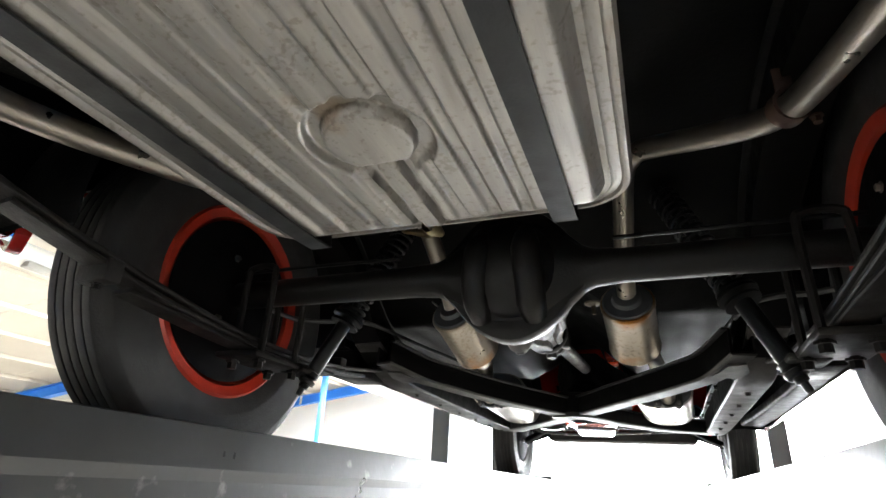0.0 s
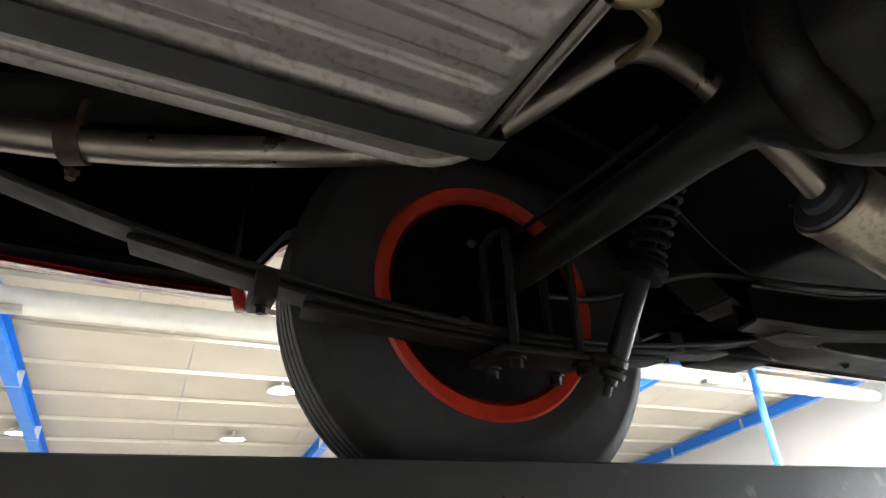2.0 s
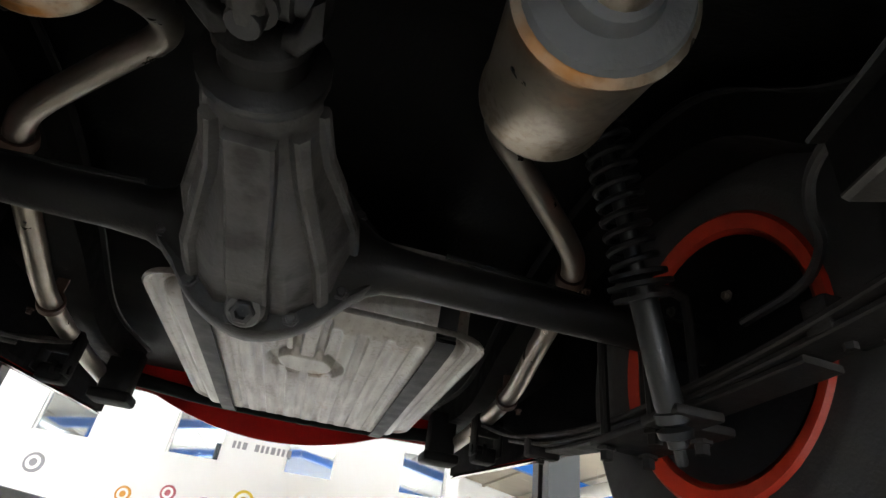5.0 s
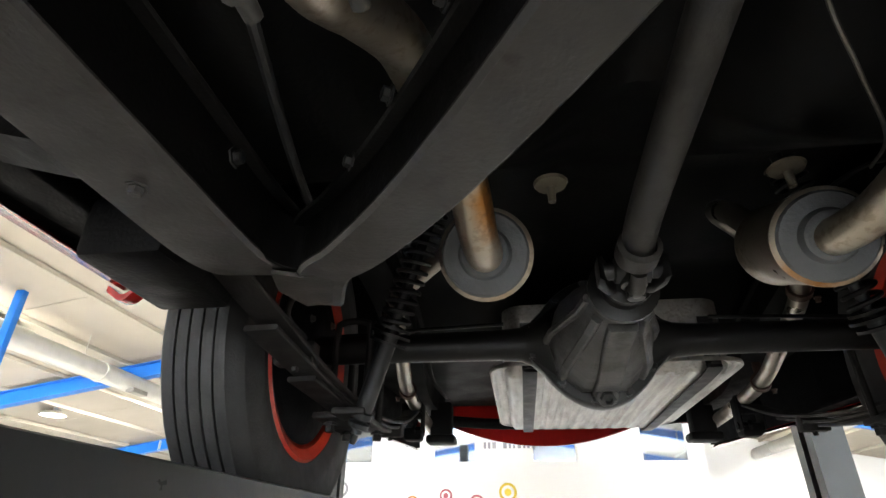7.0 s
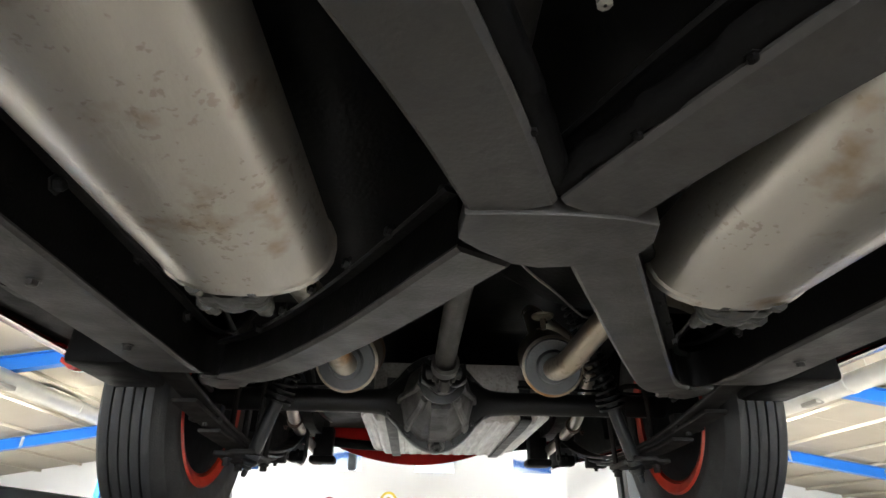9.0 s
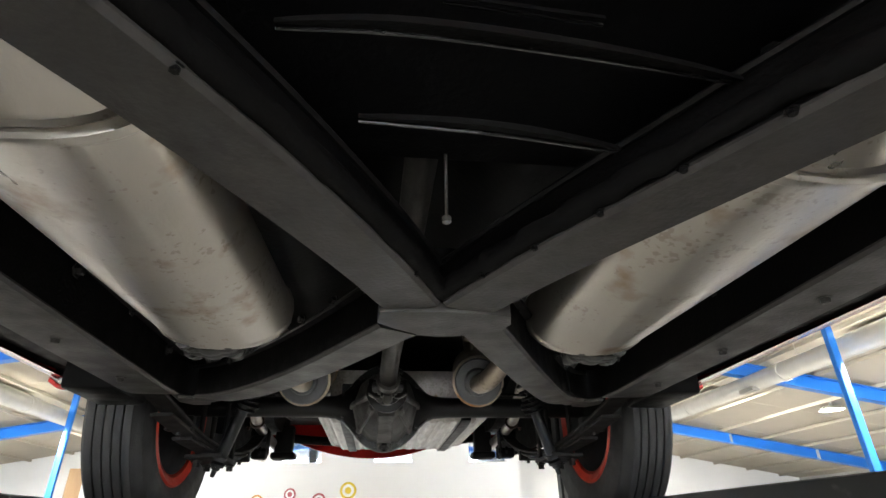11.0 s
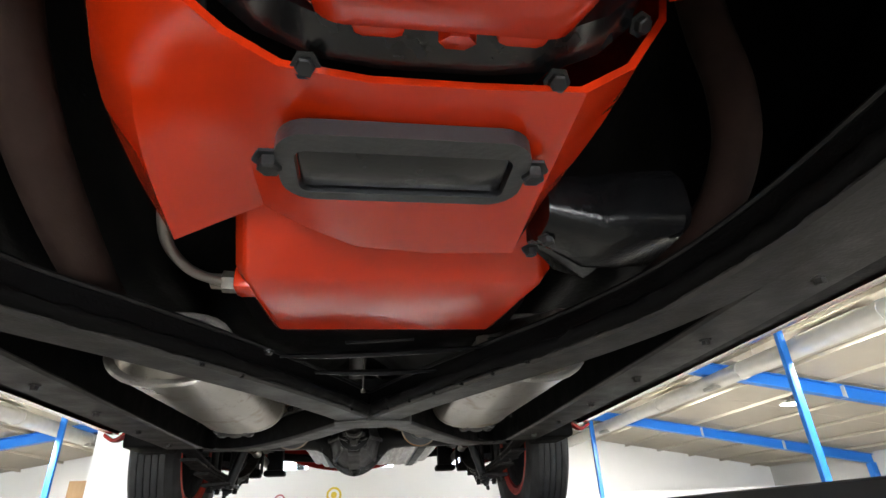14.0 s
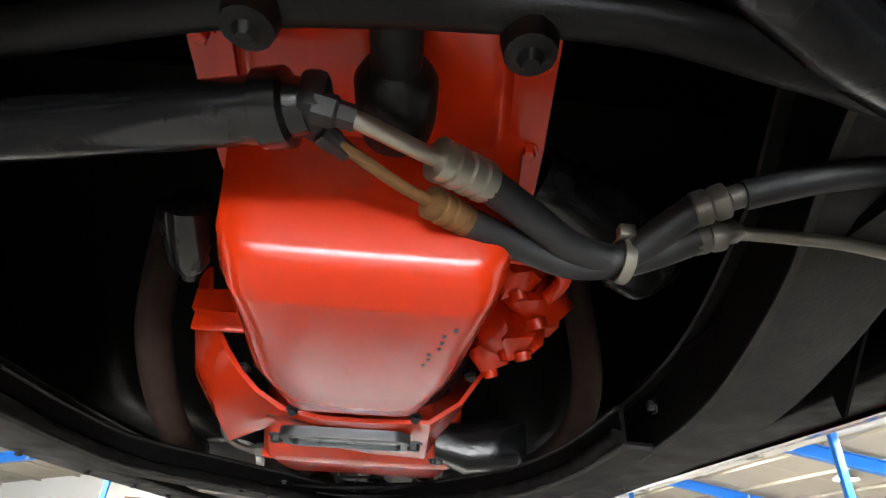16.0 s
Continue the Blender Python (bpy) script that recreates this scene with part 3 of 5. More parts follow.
grid = [[b.verts.new((*rounded(x, y), tank_low(x, y))) for y in gy] for x in gx]
for i in range(nx - 1):
    for j in range(ny - 1):
        b.faces.new((grid[i][j], grid[i + 1][j], grid[i + 1][j + 1], grid[i][j + 1]))
border = [grid[i][0] for i in range(nx)] + [grid[nx - 1][j] for j in range(1, ny)] + [grid[i][ny - 1] for i in range(nx - 2, -1, -1)] + [grid[0][j] for j in range(ny - 2, 0, -1)]
up = [b.verts.new((v.co.x, v.co.y, TZ + 0.17)) for v in border]
for i in range(len(border)):
    j = (i + 1) % len(border)
    b.faces.new((border[i], border[j], up[j], up[i]))
tank = cp("fuel_tank", b, TANKM, None, "ribbed bare galvanised steel fuel tank", angle=60)
b = B()
fz = TZ + 0.02
hx, hy = (TX1 - TX0) / 2, (TY1 - TY0) / 2
rims = []
for grow, dz in ((-0.004, 0.003), (0.008, 0.0), (0.012, 0.002), (0.022, 0.002), (0.026, -0.002), (0.032, -0.003), (0.036, 0.001), (0.034, 0.007), (0.014, 0.009), (-0.004, 0.009), (-0.004, 0.003)):
    rims.append([Vector(((TX0 + TX1) / 2 + u, (TY0 + TY1) / 2 + v, fz + dz)) for u, v in rrect(hx + grow, hy + grow * 0.25, 0.055 + grow * 0.5, 6)])
rings(b, rims, cap=False)
cp("seam_flange", b, TANKM, tank, "bright rolled seam flange")
for sxc in (TX0 + 0.05, TX1 - 0.06):
    b = B()
    sweep(b, [(sxc, TY0 - 0.012, TZ + 0.12), (sxc, TY0 - 0.006, TZ + 0.02), (sxc, TY0 + 0.03, TZ - 0.004), (sxc, (TY0 + TY1) / 2, TZ - 0.005), (sxc, TY1 - 0.03, TZ - 0.004), (sxc, TY1 + 0.006, TZ + 0.02), (sxc, TY1 + 0.012, TZ + 0.12)], [(-0.017, -0.001), (0.017, -0.001), (0.017, 0.002), (-0.017, 0.002)], 4, False)
    cp("tank_strap", b, STRAP, tank, "dark grey tank strap")
b = B()
tube(b, [(-0.06, -0.17, 0.415), (-0.065, -0.135, 0.42), (-0.09, -0.08, 0.435), (-0.15, -0.06, 0.46)], 0.006, 8)
lathe(b, [(0.012, 0), (0.014, 0.01), (0.01, 0.03), (0.006, 0.045)], (-0.06, -0.16, 0.412), (0.1, 1, 0.1), 10)
cp("fuel_outlet", b, BRASS, tank, "brass fuel outlet fitting")

# rear axle
AZ = 0.402
AX = 0.022


def span(b, stations, seg=20):
    """A housing along x with its own half height and half depth at each station."""
    loops = []
    for x, hz, hy, dz in stations:
        loops.append([Vector((x, WYR + hy * math.cos(a), AZ + dz + hz * math.sin(a))) for a in np.linspace(0, 2 * math.pi, seg, endpoint=False)])
    return rings(b, loops)


b = B()
half = [(0.0, 0.104, 0.05, 0.0), (0.036, 0.101, 0.05, 0.0), (0.068, 0.086, 0.047, 0.0), (0.096, 0.064, 0.042, 0.0), (0.12, 0.045, 0.036, 0.0), (0.145, 0.034, 0.031, 0.0), (0.19, 0.03, 0.0295, 0.0), (0.4, 0.029, 0.029, 0.0), (0.59, 0.029, 0.029, 0.0)]
span(b, [(AX - u if u < 0.3 else -u, h, d, z) for u, h, d, z in reversed(half)] + [(AX + u if u < 0.3 else u, h, d, z) for u, h, d, z in half[1:]])
axle = cp("rear_axle", b, AXLEM, None, "satin black rear axle housing", angle=50)
# rear cover with two cast lobes
b = B()
lathe(b, [(0.001, -0.078), (0.04, -0.076), (0.064, -0.067), (0.081, -0.049), (0.09, -0.024), (0.093, 0.0)], (AX, WYR, AZ), (0, 1, 0), 32)
for dx, w in ((0.042, 0.026), (-0.052, 0.024)):
    tube(b, [(AX + dx, WYR - 0.015, AZ - 0.085), (AX + dx, WYR - 0.045, AZ - 0.066), (AX + dx, WYR - 0.064, AZ - 0.03), (AX + dx * 0.9, WYR - 0.066, AZ + 0.02), (AX + dx * 0.8, WYR - 0.045, AZ + 0.06)], [w * 0.8, w, w, w, w * 0.7], 14)
cp("rear_cover", b, AXLEM, axle, "satin black domed rear cover", angle=60)
# bolted flange round the carrier
b = B()
edge = []
for k in range(44):
    a = 2 * math.pi * k / 44
    cx_, sz_ = math.cos(a), math.sin(a)
    edge.append((0.12 * cx_ * (1 + 0.3 * max(0.0, 1 - abs(sz_) / 0.55)), 0.126 * sz_ * (1 - 0.14 * abs(cx_) ** 1.5)))
rings(b, [[Vector((AX + u * g, y, AZ + v * g)) for u, v in edge] for g, y in ((0.9, 0.03), (1.0, 0.032), (1.02, 0.038), (1.02, 0.062), (1.0, 0.068), (0.72, 0.069))])
flange = cp("carrier_flange", b, AXLEM, axle, "black bolted flange of the axle housing", angle=40)
bolts("flange_bolt", [((AX + edge[k][0] * 0.93, 0.069, AZ + edge[k][1] * 0.93), (0, 1, 0)) for k in range(2, 44, 4)], DBOLT, axle, 0.0065)
# faceted carrier casting that drops towards the pinion nose
b = B()
NOSE = Vector((0.022, 0.36, 0.378))
base = Vector((AX, 0.066, AZ - 0.006))
facet = [0, 38, 66, 114, 142, 180, 212, 246, 294, 328]
loops = []
for t, rx, rz in ((0.0, 0.1, 0.104), (0.06, 0.096, 0.1), (0.28, 0.09, 0.094), (0.5, 0.07, 0.074), (0.66, 0.054, 0.056), (0.8, 0.048, 0.048), (0.97, 0.045, 0.045), (1.0, 0.036, 0.036)):
    c = base.lerp(NOSE, t)
    loops.append([c + Vector((rx * math.cos(radians(a)), 0, rz * math.sin(radians(a)))) for a in facet])
rings(b, loops)
bmesh.ops.bevel(b, geom=[e for e in b.edges if e.calc_length() > 0.02], offset=0.003, segments=2, affect="EDGES", profile=0.5)
cp("differential_carrier", b, CAST, axle, "cast grey faceted differential carrier", angle=30)
for ang, w, rise in ((270, 0.021, 0.012), (222, 0.008, 0.012), (318, 0.008, 0.012), (180, 0.007, 0.01), (0, 0.007, 0.01), (90, 0.012, 0.01)):
    b = B()
    ca, sa = math.cos(radians(ang)), math.sin(radians(ang))
    out = Vector((ca, 0, sa))
    side = Vector((-sa, 0, ca))
    loops = []
    for t, r in ((0.01, 0.094), (0.12, 0.092), (0.3, 0.086), (0.5, 0.068), (0.7, 0.05), (0.9, 0.042)):
        c = base.lerp(NOSE, t)
        h = r + rise
        loops.append([c + out * (r - 0.03) - side * w, c + out * (h - 0.003) - side * w, c + out * h - side * (w - 0.003), c + out * h + side * (w - 0.003), c + out * (h - 0.003) + side * w, c + out * (r - 0.03) + side * w])
    rings(b, loops)
    cp("carrier_rib", b, CAST, axle, smooth=False)
b = B()
PLUG, PA = Vector((AX, 0.108, 0.283)), Vector((0, 0.75, -0.66)).normalized()
lathe(b, [(0.021, -0.03), (0.021, -0.004), (0.018, 0.001), (0.012, 0.001)], PLUG, PA, 20, True)
cp("plug_boss", b, CAST, axle, "round cast boss")
b = B()
lathe(b, [(0.0135, 0.0), (0.0135, 0.009), (0.0115, 0.011), (0.0075, 0.011), (0.0075, 0.002), (0.001, 0.002)], PLUG, PA, 6)
cp("drain_plug", b, DBOLT, axle, "dark square-socket drain plug")
b = B()
pin = (NOSE - base).normalized()
lathe(b, [(0.047, 0.0), (0.05, 0.004), (0.05, 0.014), (0.034, 0.018), (0.03, 0.034)], NOSE - pin * 0.004, pin, 22, True)
lathe(b, [(0.03, 0.034), (0.036, 0.04), (0.036, 0.05), (0.02, 0.056)], NOSE - pin * 0.004, pin, 20, True)
cp("pinion_flange", b, AXLEM, axle, "black round pinion flange")
JO = NOSE + pin * 0.075
for sx in (-1, 1):
    b = B()
    loops = [[JO + Vector((sx * xx, yy, 0)) + Vector((0, u, v)) for u, v in rrect(w, h, 0.006, 2)] for xx, yy, w, h in ((0.018, -0.03, 0.012, 0.02), (0.029, -0.022, 0.012, 0.021), (0.037, -0.006, 0.018, 0.02), (0.044, 0.0, 0.017, 0.017))]
    rings(b, loops)
    cp("yoke_ear", b, AXLEM, axle, "black universal joint ear", angle=50)
for vx, lab in (((1, 0, 0), "steel joint cross pin"), ((0, 0, 1), "steel joint cross pin")):
    b = B()
    v = Vector(vx)
    lathe(b, [(0.011, 0.0), (0.012, 0.002), (0.012, 0.016), (0.017, 0.018), (0.017, 0.062), (0.012, 0.064), (0.012, 0.078), (0.011, 0.08)], JO - v * 0.04, v, 14, True)
    cp("joint_cross", b, DBOLT, axle, lab)
b = B()
tube(b, [JO + Vector((0, 0.03, 0.003)), (0.02, 0.55, 0.4), (0.012, 0.8, 0.43), (0, 1.3, 0.485)], 0.0205, 20)
for sx in (-1, 1):
    tube(b, [JO + Vector((0, -0.006, sx * 0.028)), JO + Vector((0, 0.012, sx * 0.03)), JO + Vector((0, 0.035, sx * 0.02))], [0.011, 0.0115, 0.01], 10)
lathe(b, [(0.0205, 0.0), (0.027, 0.004), (0.027, 0.03), (0.0205, 0.034)], JO + Vector((0, 0.03, 0.003)), (-0.03, 1, 0.1), 20)
cp("driveshaft", b, FRAME, None, "satin grey driveshaft tube")

# springs, shocks, exhaust for both sides
def mirror(pts, sx):
    return [(sx * x, y, z) for x, y, z in pts]


for sx in (-1, 1):
    b = B()
    sweep(b, mirror([(0.53, -0.74, 0.44), (0.51, -0.45, 0.352), (0.495, -0.15, 0.298), (0.493, 0.05, 0.285), (0.497, 0.3, 0.298), (0.51, 0.62, 0.35)], sx), rrect(0.024, 0.004, 0.002, 1), 8, False)
    spring = cp("leaf_spring", b, LEAF, None, "satin black multi-leaf spring")
    for k, (a, c) in enumerate(((-0.48, 0.46), (-0.28, 0.3))):
        b = B()
        zz = 0.285 - 0.0085 * (k + 1)
        sweep(b, mirror([(0.52, a, zz + (a - 0.05) ** 2 * 0.26), (0.5, (a + 0.05) / 2, zz + ((a - 0.05) / 2) ** 2 * 0.25), (0.5, 0.05, zz), (0.502, (c + 0.05) / 2, zz + ((c - 0.05) / 2) ** 2 * 0.2), (0.51, c, zz + (c - 0.05) ** 2 * 0.17)], sx), rrect(0.024, 0.004, 0.002, 1), 8, False)
        cp("leaf", b, LEAF, spring)
    for y in (-0.33, 0.33):
        b = B()
        box(b, sx * 0.51 - 0.032, sx * 0.51 + 0.032, y - 0.014, y + 0.014, 0.29, 0.325, 0.004)
        bolt(b, Vector((sx * 0.51, y, 0.291)), (0, 0, -1), 0.006, 0.01)
        cp("rebound_clip", b, LEAF, spring)
    for dy in (-0.055, 0.055):
        b = B()
        tube(b, mirror([(0.462, WYR + dy, 0.235), (0.46, WYR + dy, 0.41), (0.47, WYR + dy, 0.44), (0.516, WYR + dy, 0.44), (0.526, WYR + dy, 0.41), (0.524, WYR + dy, 0.235)], sx), 0.007, 8)
        for x in (0.462, 0.524):
            bolt(b, Vector((sx * x, WYR + dy, 0.247)), (0, 0, -1), 0.009, 0.016)
        cp("u_bolt", b, LEAF, spring)
    b = B()
    box(b, sx * 0.5 - 0.05, sx * 0.5 + 0.05, WYR - 0.08, WYR + 0.085, 0.25, 0.262, 0.004)
    box(b, min(sx * 0.44, sx * 0.5), max(sx * 0.44, sx * 0.5), WYR + 0.06, WYR + 0.13, 0.248, 0.26, 0.004)
    cp("spring_plate", b, LEAF, spring)
    b = B()
    lathe(b, [(0.03, -0.03), (0.03, 0.03)], (sx * 0.53, -0.745, 0.44), (1, 0, 0), 16, True)
    for dx in (-0.036, 0.03):
        box(b, sx * 0.53 + dx, sx * 0.53 + dx + 0.006, -0.775, -0.715, 0.36, 0.46, 0.003)
    box(b, sx * 0.53 - 0.03, sx * 0.53 + 0.03, -0.79, -0.735, 0.345, 0.385, 0.008)
    bolt(b, Vector((sx * 0.53, -0.745, 0.375)), (-sx, 0, 0), 0.012, 0.04)
    cp("spring_shackle", b, BLACK, spring, "black rear spring shackle")
    # coil-over shock
    bot, top = Vector((sx * 0.452, 0.155, 0.245)), Vector((sx * 0.29, 0.27, 0.66))
    d = (top - bot).normalized()
    L = (top - bot).length
    b = B()
    lathe(b, [(0.003, 0.012), (0.0145, 0.012), (0.016, 0.02), (0.016, 0.15), (0.014, 0.16), (0.01, 0.165), (0.01, L)], bot, d, 24, True)
    shock = cp("shock_absorber", b, SHOCK, None, "grey shock absorber with black helper coil")
    b = B()
    pts = []
    turns = 15
    q = d.to_track_quat("Z", "Y").to_matrix()
    for k in range(turns * 14 + 1):
        a = k / 14 * 2 * math.pi
        h = 0.165 + (L - 0.18) * k / (turns * 14)
        pts.append(bot + q @ Vector((0.0255 * math.cos(a), 0.0255 * math.sin(a), h)))
    tube(b, pts, 0.0044, 7, 1)
    cp("helper_coil", b, COIL, shock, "black coil spring")
    for h, r in ((0.135, 0.033), (0.15, 0.037), (0.162, 0.033)):
        b = B()
        lathe(b, [(0.016, h), (r, h), (r, h + 0.005), (0.016, h + 0.005)], bot, d, 28)
        cp("spring_seat", b, COIL, shock)
    b = B()
    lathe(b, [(0.005, -0.045), (0.0065, -0.04), (0.0065, -0.028), (0.011, -0.026), (0.011, -0.018), (0.018, -0.016), (0.0195, -0.008), (0.011, -0.004), (0.018, 0.0), (0.018, 0.01), (0.007, 0.014)], bot, d, 18, True)
    cp("lower_bushing", b, SHOCK, shock, "rubber bushing stack and nut")
    # resonator
    b = B()
    rear, tilt = Vector((sx * 0.204, 0.362, 0.438)), Vector((0.13 if sx < 0 else 0.03, 0.91, -0.415)).normalized()
    lathe(b, [(0.046, -0.002), (0.057, 0.0), (0.0592, 0.003), (0.0592, 0.008), (0.057, 0.011), (0.057, 0.146), (0.0592, 0.149), (0.0592, 0.154), (0.055, 0.157), (0.03, 0.16)], rear, tilt, 40, True)
    res = cp("resonator", b, RESM, None, "round heat-tinted steel resonator")
    for at, h in ((rear - tilt * 0.002, -1), (rear + tilt * 0.159, 1)):
        b = B()
        lathe(b, [(0.054, 0), (0.051, 0.004), (0.033, 0.006), (0.029, 0.016), (0.025, 0.018)], at, tilt * h, 32, True)
        cp("end_cap", b, RESD, res, "dull blue-grey end cap")
    # tailpipe over the axle
    b = B()
    tube(b, mirror([(0.205, 0.365, 0.437), (0.206, 0.31, 0.49), (0.216, 0.22, 0.575), (0.226, 0.14, 0.63), (0.25, 0.092, 0.645), (0.29, 0.06, 0.634), (0.36, 0.008, 0.605), (0.415, -0.035, 0.583), (0.448, -0.075, 0.568), (0.468, -0.15, 0.545), (0.49, -0.34, 0.5), (0.515, -0.55, 0.465), (0.52, -0.85, 0.445), (0.52, -1.3, 0.435)], sx), 0.0205, 16)
    tp = cp("tailpipe", b, PIPEM, None, "bent stainless tailpipe over the axle")
    for p in ((0.458, -0.105, 0.559), (0.515, -0.56, 0.464)):
        b = B()
        c = Vector((sx * p[0], p[1], p[2]))
        lathe(b, [(0.021, -0.012), (0.027, -0.012), (0.027, 0.012), (0.021, 0.012)], c, (sx * 0.3, -1, -0.1), 18)
        box(b, c.x - 0.012, c.x + 0.012, c.y - 0.004, c.y + 0.004, c.z + 0.02, c.z + 0.07, 0.002)
        bolt(b, c + Vector((sx * 0.03, 0, -0.02)), (0, 0, -1), 0.006, 0.012)
        cp("pipe_clamp", b, CLAMP, tp, "rusty pipe clamp")
    # pipe between resonator and muffler
    b = B()
    tube(b, mirror([(0.208 if sx > 0 else 0.184, 0.495, 0.374), (0.209 if sx > 0 else 0.184, 0.53, 0.362), (0.213 if sx > 0 else 0.196, 0.58, 0.362), (0.22, 0.65, 0.388), (0.24, 0.73, 0.405), (0.252, 0.81, 0.4), (0.266, 0.87, 0.37), (0.275, 0.915, 0.338), (0.277, 0.955, 0.322), (0.277, 1.0, 0.33)], sx), 0.022, 18)
    cp("intermediate_pipe", b, RESM, None, "steel exhaust pipe")
    # muffler
    cx, cz, w, h = sx * 0.262, 0.303, 0.09, 0.057
    b = B()
    ys = [(1.158, 0.97), (1.16, 1.03), (1.168, 1.03), (1.171, 1.0), (1.4, 1.0), (1.597, 1.0), (1.6, 1.03), (1.608, 1.03), (1.61, 0.97)]
    rings(b, [oval(cx + sx * 0.02 * (y - 1.2) / 0.4, cz, w * s, h * s, y) for y, s in ys])
    muf = fp("muffler", b, ALU, None, "oval aluminised muffler with water stains", angle=30)
    for y in (1.154, 1.614):
        b = B()
        c2 = cx + sx * 0.02 * (y - 1.2) / 0.4
        rings(b, [oval(c2, cz, w * 0.96, h * 0.96, y), oval(c2, cz, w * 0.9, h * 0.86, y + (0.008 if y < 1.4 else -0.008))])
        fp("end_plate", b, RESD if y < 1.4 else ALU, muf)
    b = B()
    rings(b, [oval(cx + sx * 0.0207, cz, w * 0.9, h * 0.88, 1.608), oval(cx + sx * 0.021, cz, w * 0.78, h * 0.82, 1.62), oval(cx + sx * 0.026, cz + 0.002, w * 0.5, h * 0.68, 1.645), oval(sx * 0.298, 0.308, 0.034, 0.034, 1.668, e=2.0), oval(sx * 0.312, 0.311, 0.029, 0.029, 1.69, e=2.0)])
    fp("inlet_neck", b, ALU, muf, "tapered steel inlet neck", angle=60)
    coup = None
    for y0, ez in ((0.95, 0.319), (0.964, 0.32)):
        b = B()
        face = rrect(0.04, 0.024, 0.016, 4)
        rings(b, [[Vector((sx * 0.277 + u * g, y, ez + v * g)) for u, v in face] for g, y in ((0.94, y0), (1.0, y0 + 0.002), (1.0, y0 + 0.012), (0.94, y0 + 0.014))])
        lathe(b, [(0.025, -0.006), (0.028, 0.0), (0.028, 0.012), (0.025, 0.018)], (sx * 0.277, y0, ez), (0, 1, 0), 20)
        made = cp("flange_coupling", b, COUP, muf, "bolted cast flange coupling")
        coup = coup or made
    for dx in (-0.029, 0.029):
        b = B()
        px = sx * 0.277 + dx
        lathe(b, [(0.001, -0.034), (0.0055, -0.034), (0.006, -0.02), (0.0105, -0.019), (0.0105, -0.006), (0.0125, -0.005), (0.0125, 0.0), (0.006, 0.001), (0.006, 0.032), (0.0105, 0.033), (0.0105, 0.04), (0.001, 0.041)], (px, 0.956, 0.304), (0, 1, 0), 10)
        cp("stud", b, COUP, coup, "dull stud and nut")
    # header pipe
    b = B()
    if sx > 0:
        run = [(0.3, 1.6, 0.31), (0.322, 1.69, 0.315), (0.312, 1.79, 0.318), (0.296, 1.9, 0.33), (0.285, 2.0, 0.355), (0.278, 2.08, 0.395), (0.277, 2.13, 0.45), (0.28, 2.15, 0.54), (0.284, 2.16, 0.62)]
    else:
        run = [(-0.3, 1.6, 0.31), (-0.345, 1.66, 0.318), (-0.392, 1.75, 0.322), (-0.42, 1.85, 0.345), (-0.43, 1.94, 0.375), (-0.428, 2.0, 0.42), (-0.42, 2.03, 0.48), (-0.41, 2.04, 0.56), (-0.405, 2.05, 0.64)]
    tube(b, run, 0.026, 16)
    hp = fp("header_pipe", b, HEADM, None, "dull burnt exhaust header pipe")
    b = B()
    lathe(b, [(0.027, -0.012), (0.033, -0.012), (0.033, 0.012), (0.027, 0.012)], run[1], Vector(run[2]) - Vector(run[0]), 18)
    bolt(b, Vector(run[1]) + Vector((sx * 0.008, 0, -0.031)), (0, 0, -1), 0.005, 0.014)
    fp("pipe_clamp", b, COUP, hp, "dull pipe clamp")

# ---- frame ----
def channel(name, pts, w, h, label, lip=0.012, start=0):
    """A channel beam: shade-dark webs and dark lip; separate dusty flange coloured as floor-lit."""
    b = B()
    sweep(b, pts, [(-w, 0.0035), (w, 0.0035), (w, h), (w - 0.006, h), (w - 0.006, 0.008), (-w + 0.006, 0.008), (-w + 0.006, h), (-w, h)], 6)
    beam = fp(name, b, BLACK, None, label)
    for sd in (-1, 1):
        b = B()
        sweep(b, pts, [(sd * (w - 0.004), h - 0.003), (sd * (w + lip), h - 0.004), (sd * (w + lip + 0.002), h - 0.001), (sd * (w + lip), h + 0.002), (sd * (w - 0.004), h + 0.001)], 6)
        fp("upper_lip", b, AXLEM, beam, "satin black rolled upper lip")
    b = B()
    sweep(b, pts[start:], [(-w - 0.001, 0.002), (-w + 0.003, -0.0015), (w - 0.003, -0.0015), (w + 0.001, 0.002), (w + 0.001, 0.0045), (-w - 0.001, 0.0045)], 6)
    fp("bottom_flange", b, FRAME, beam, "dusty bottom flange in a paler floor-lit tone")
    return beam


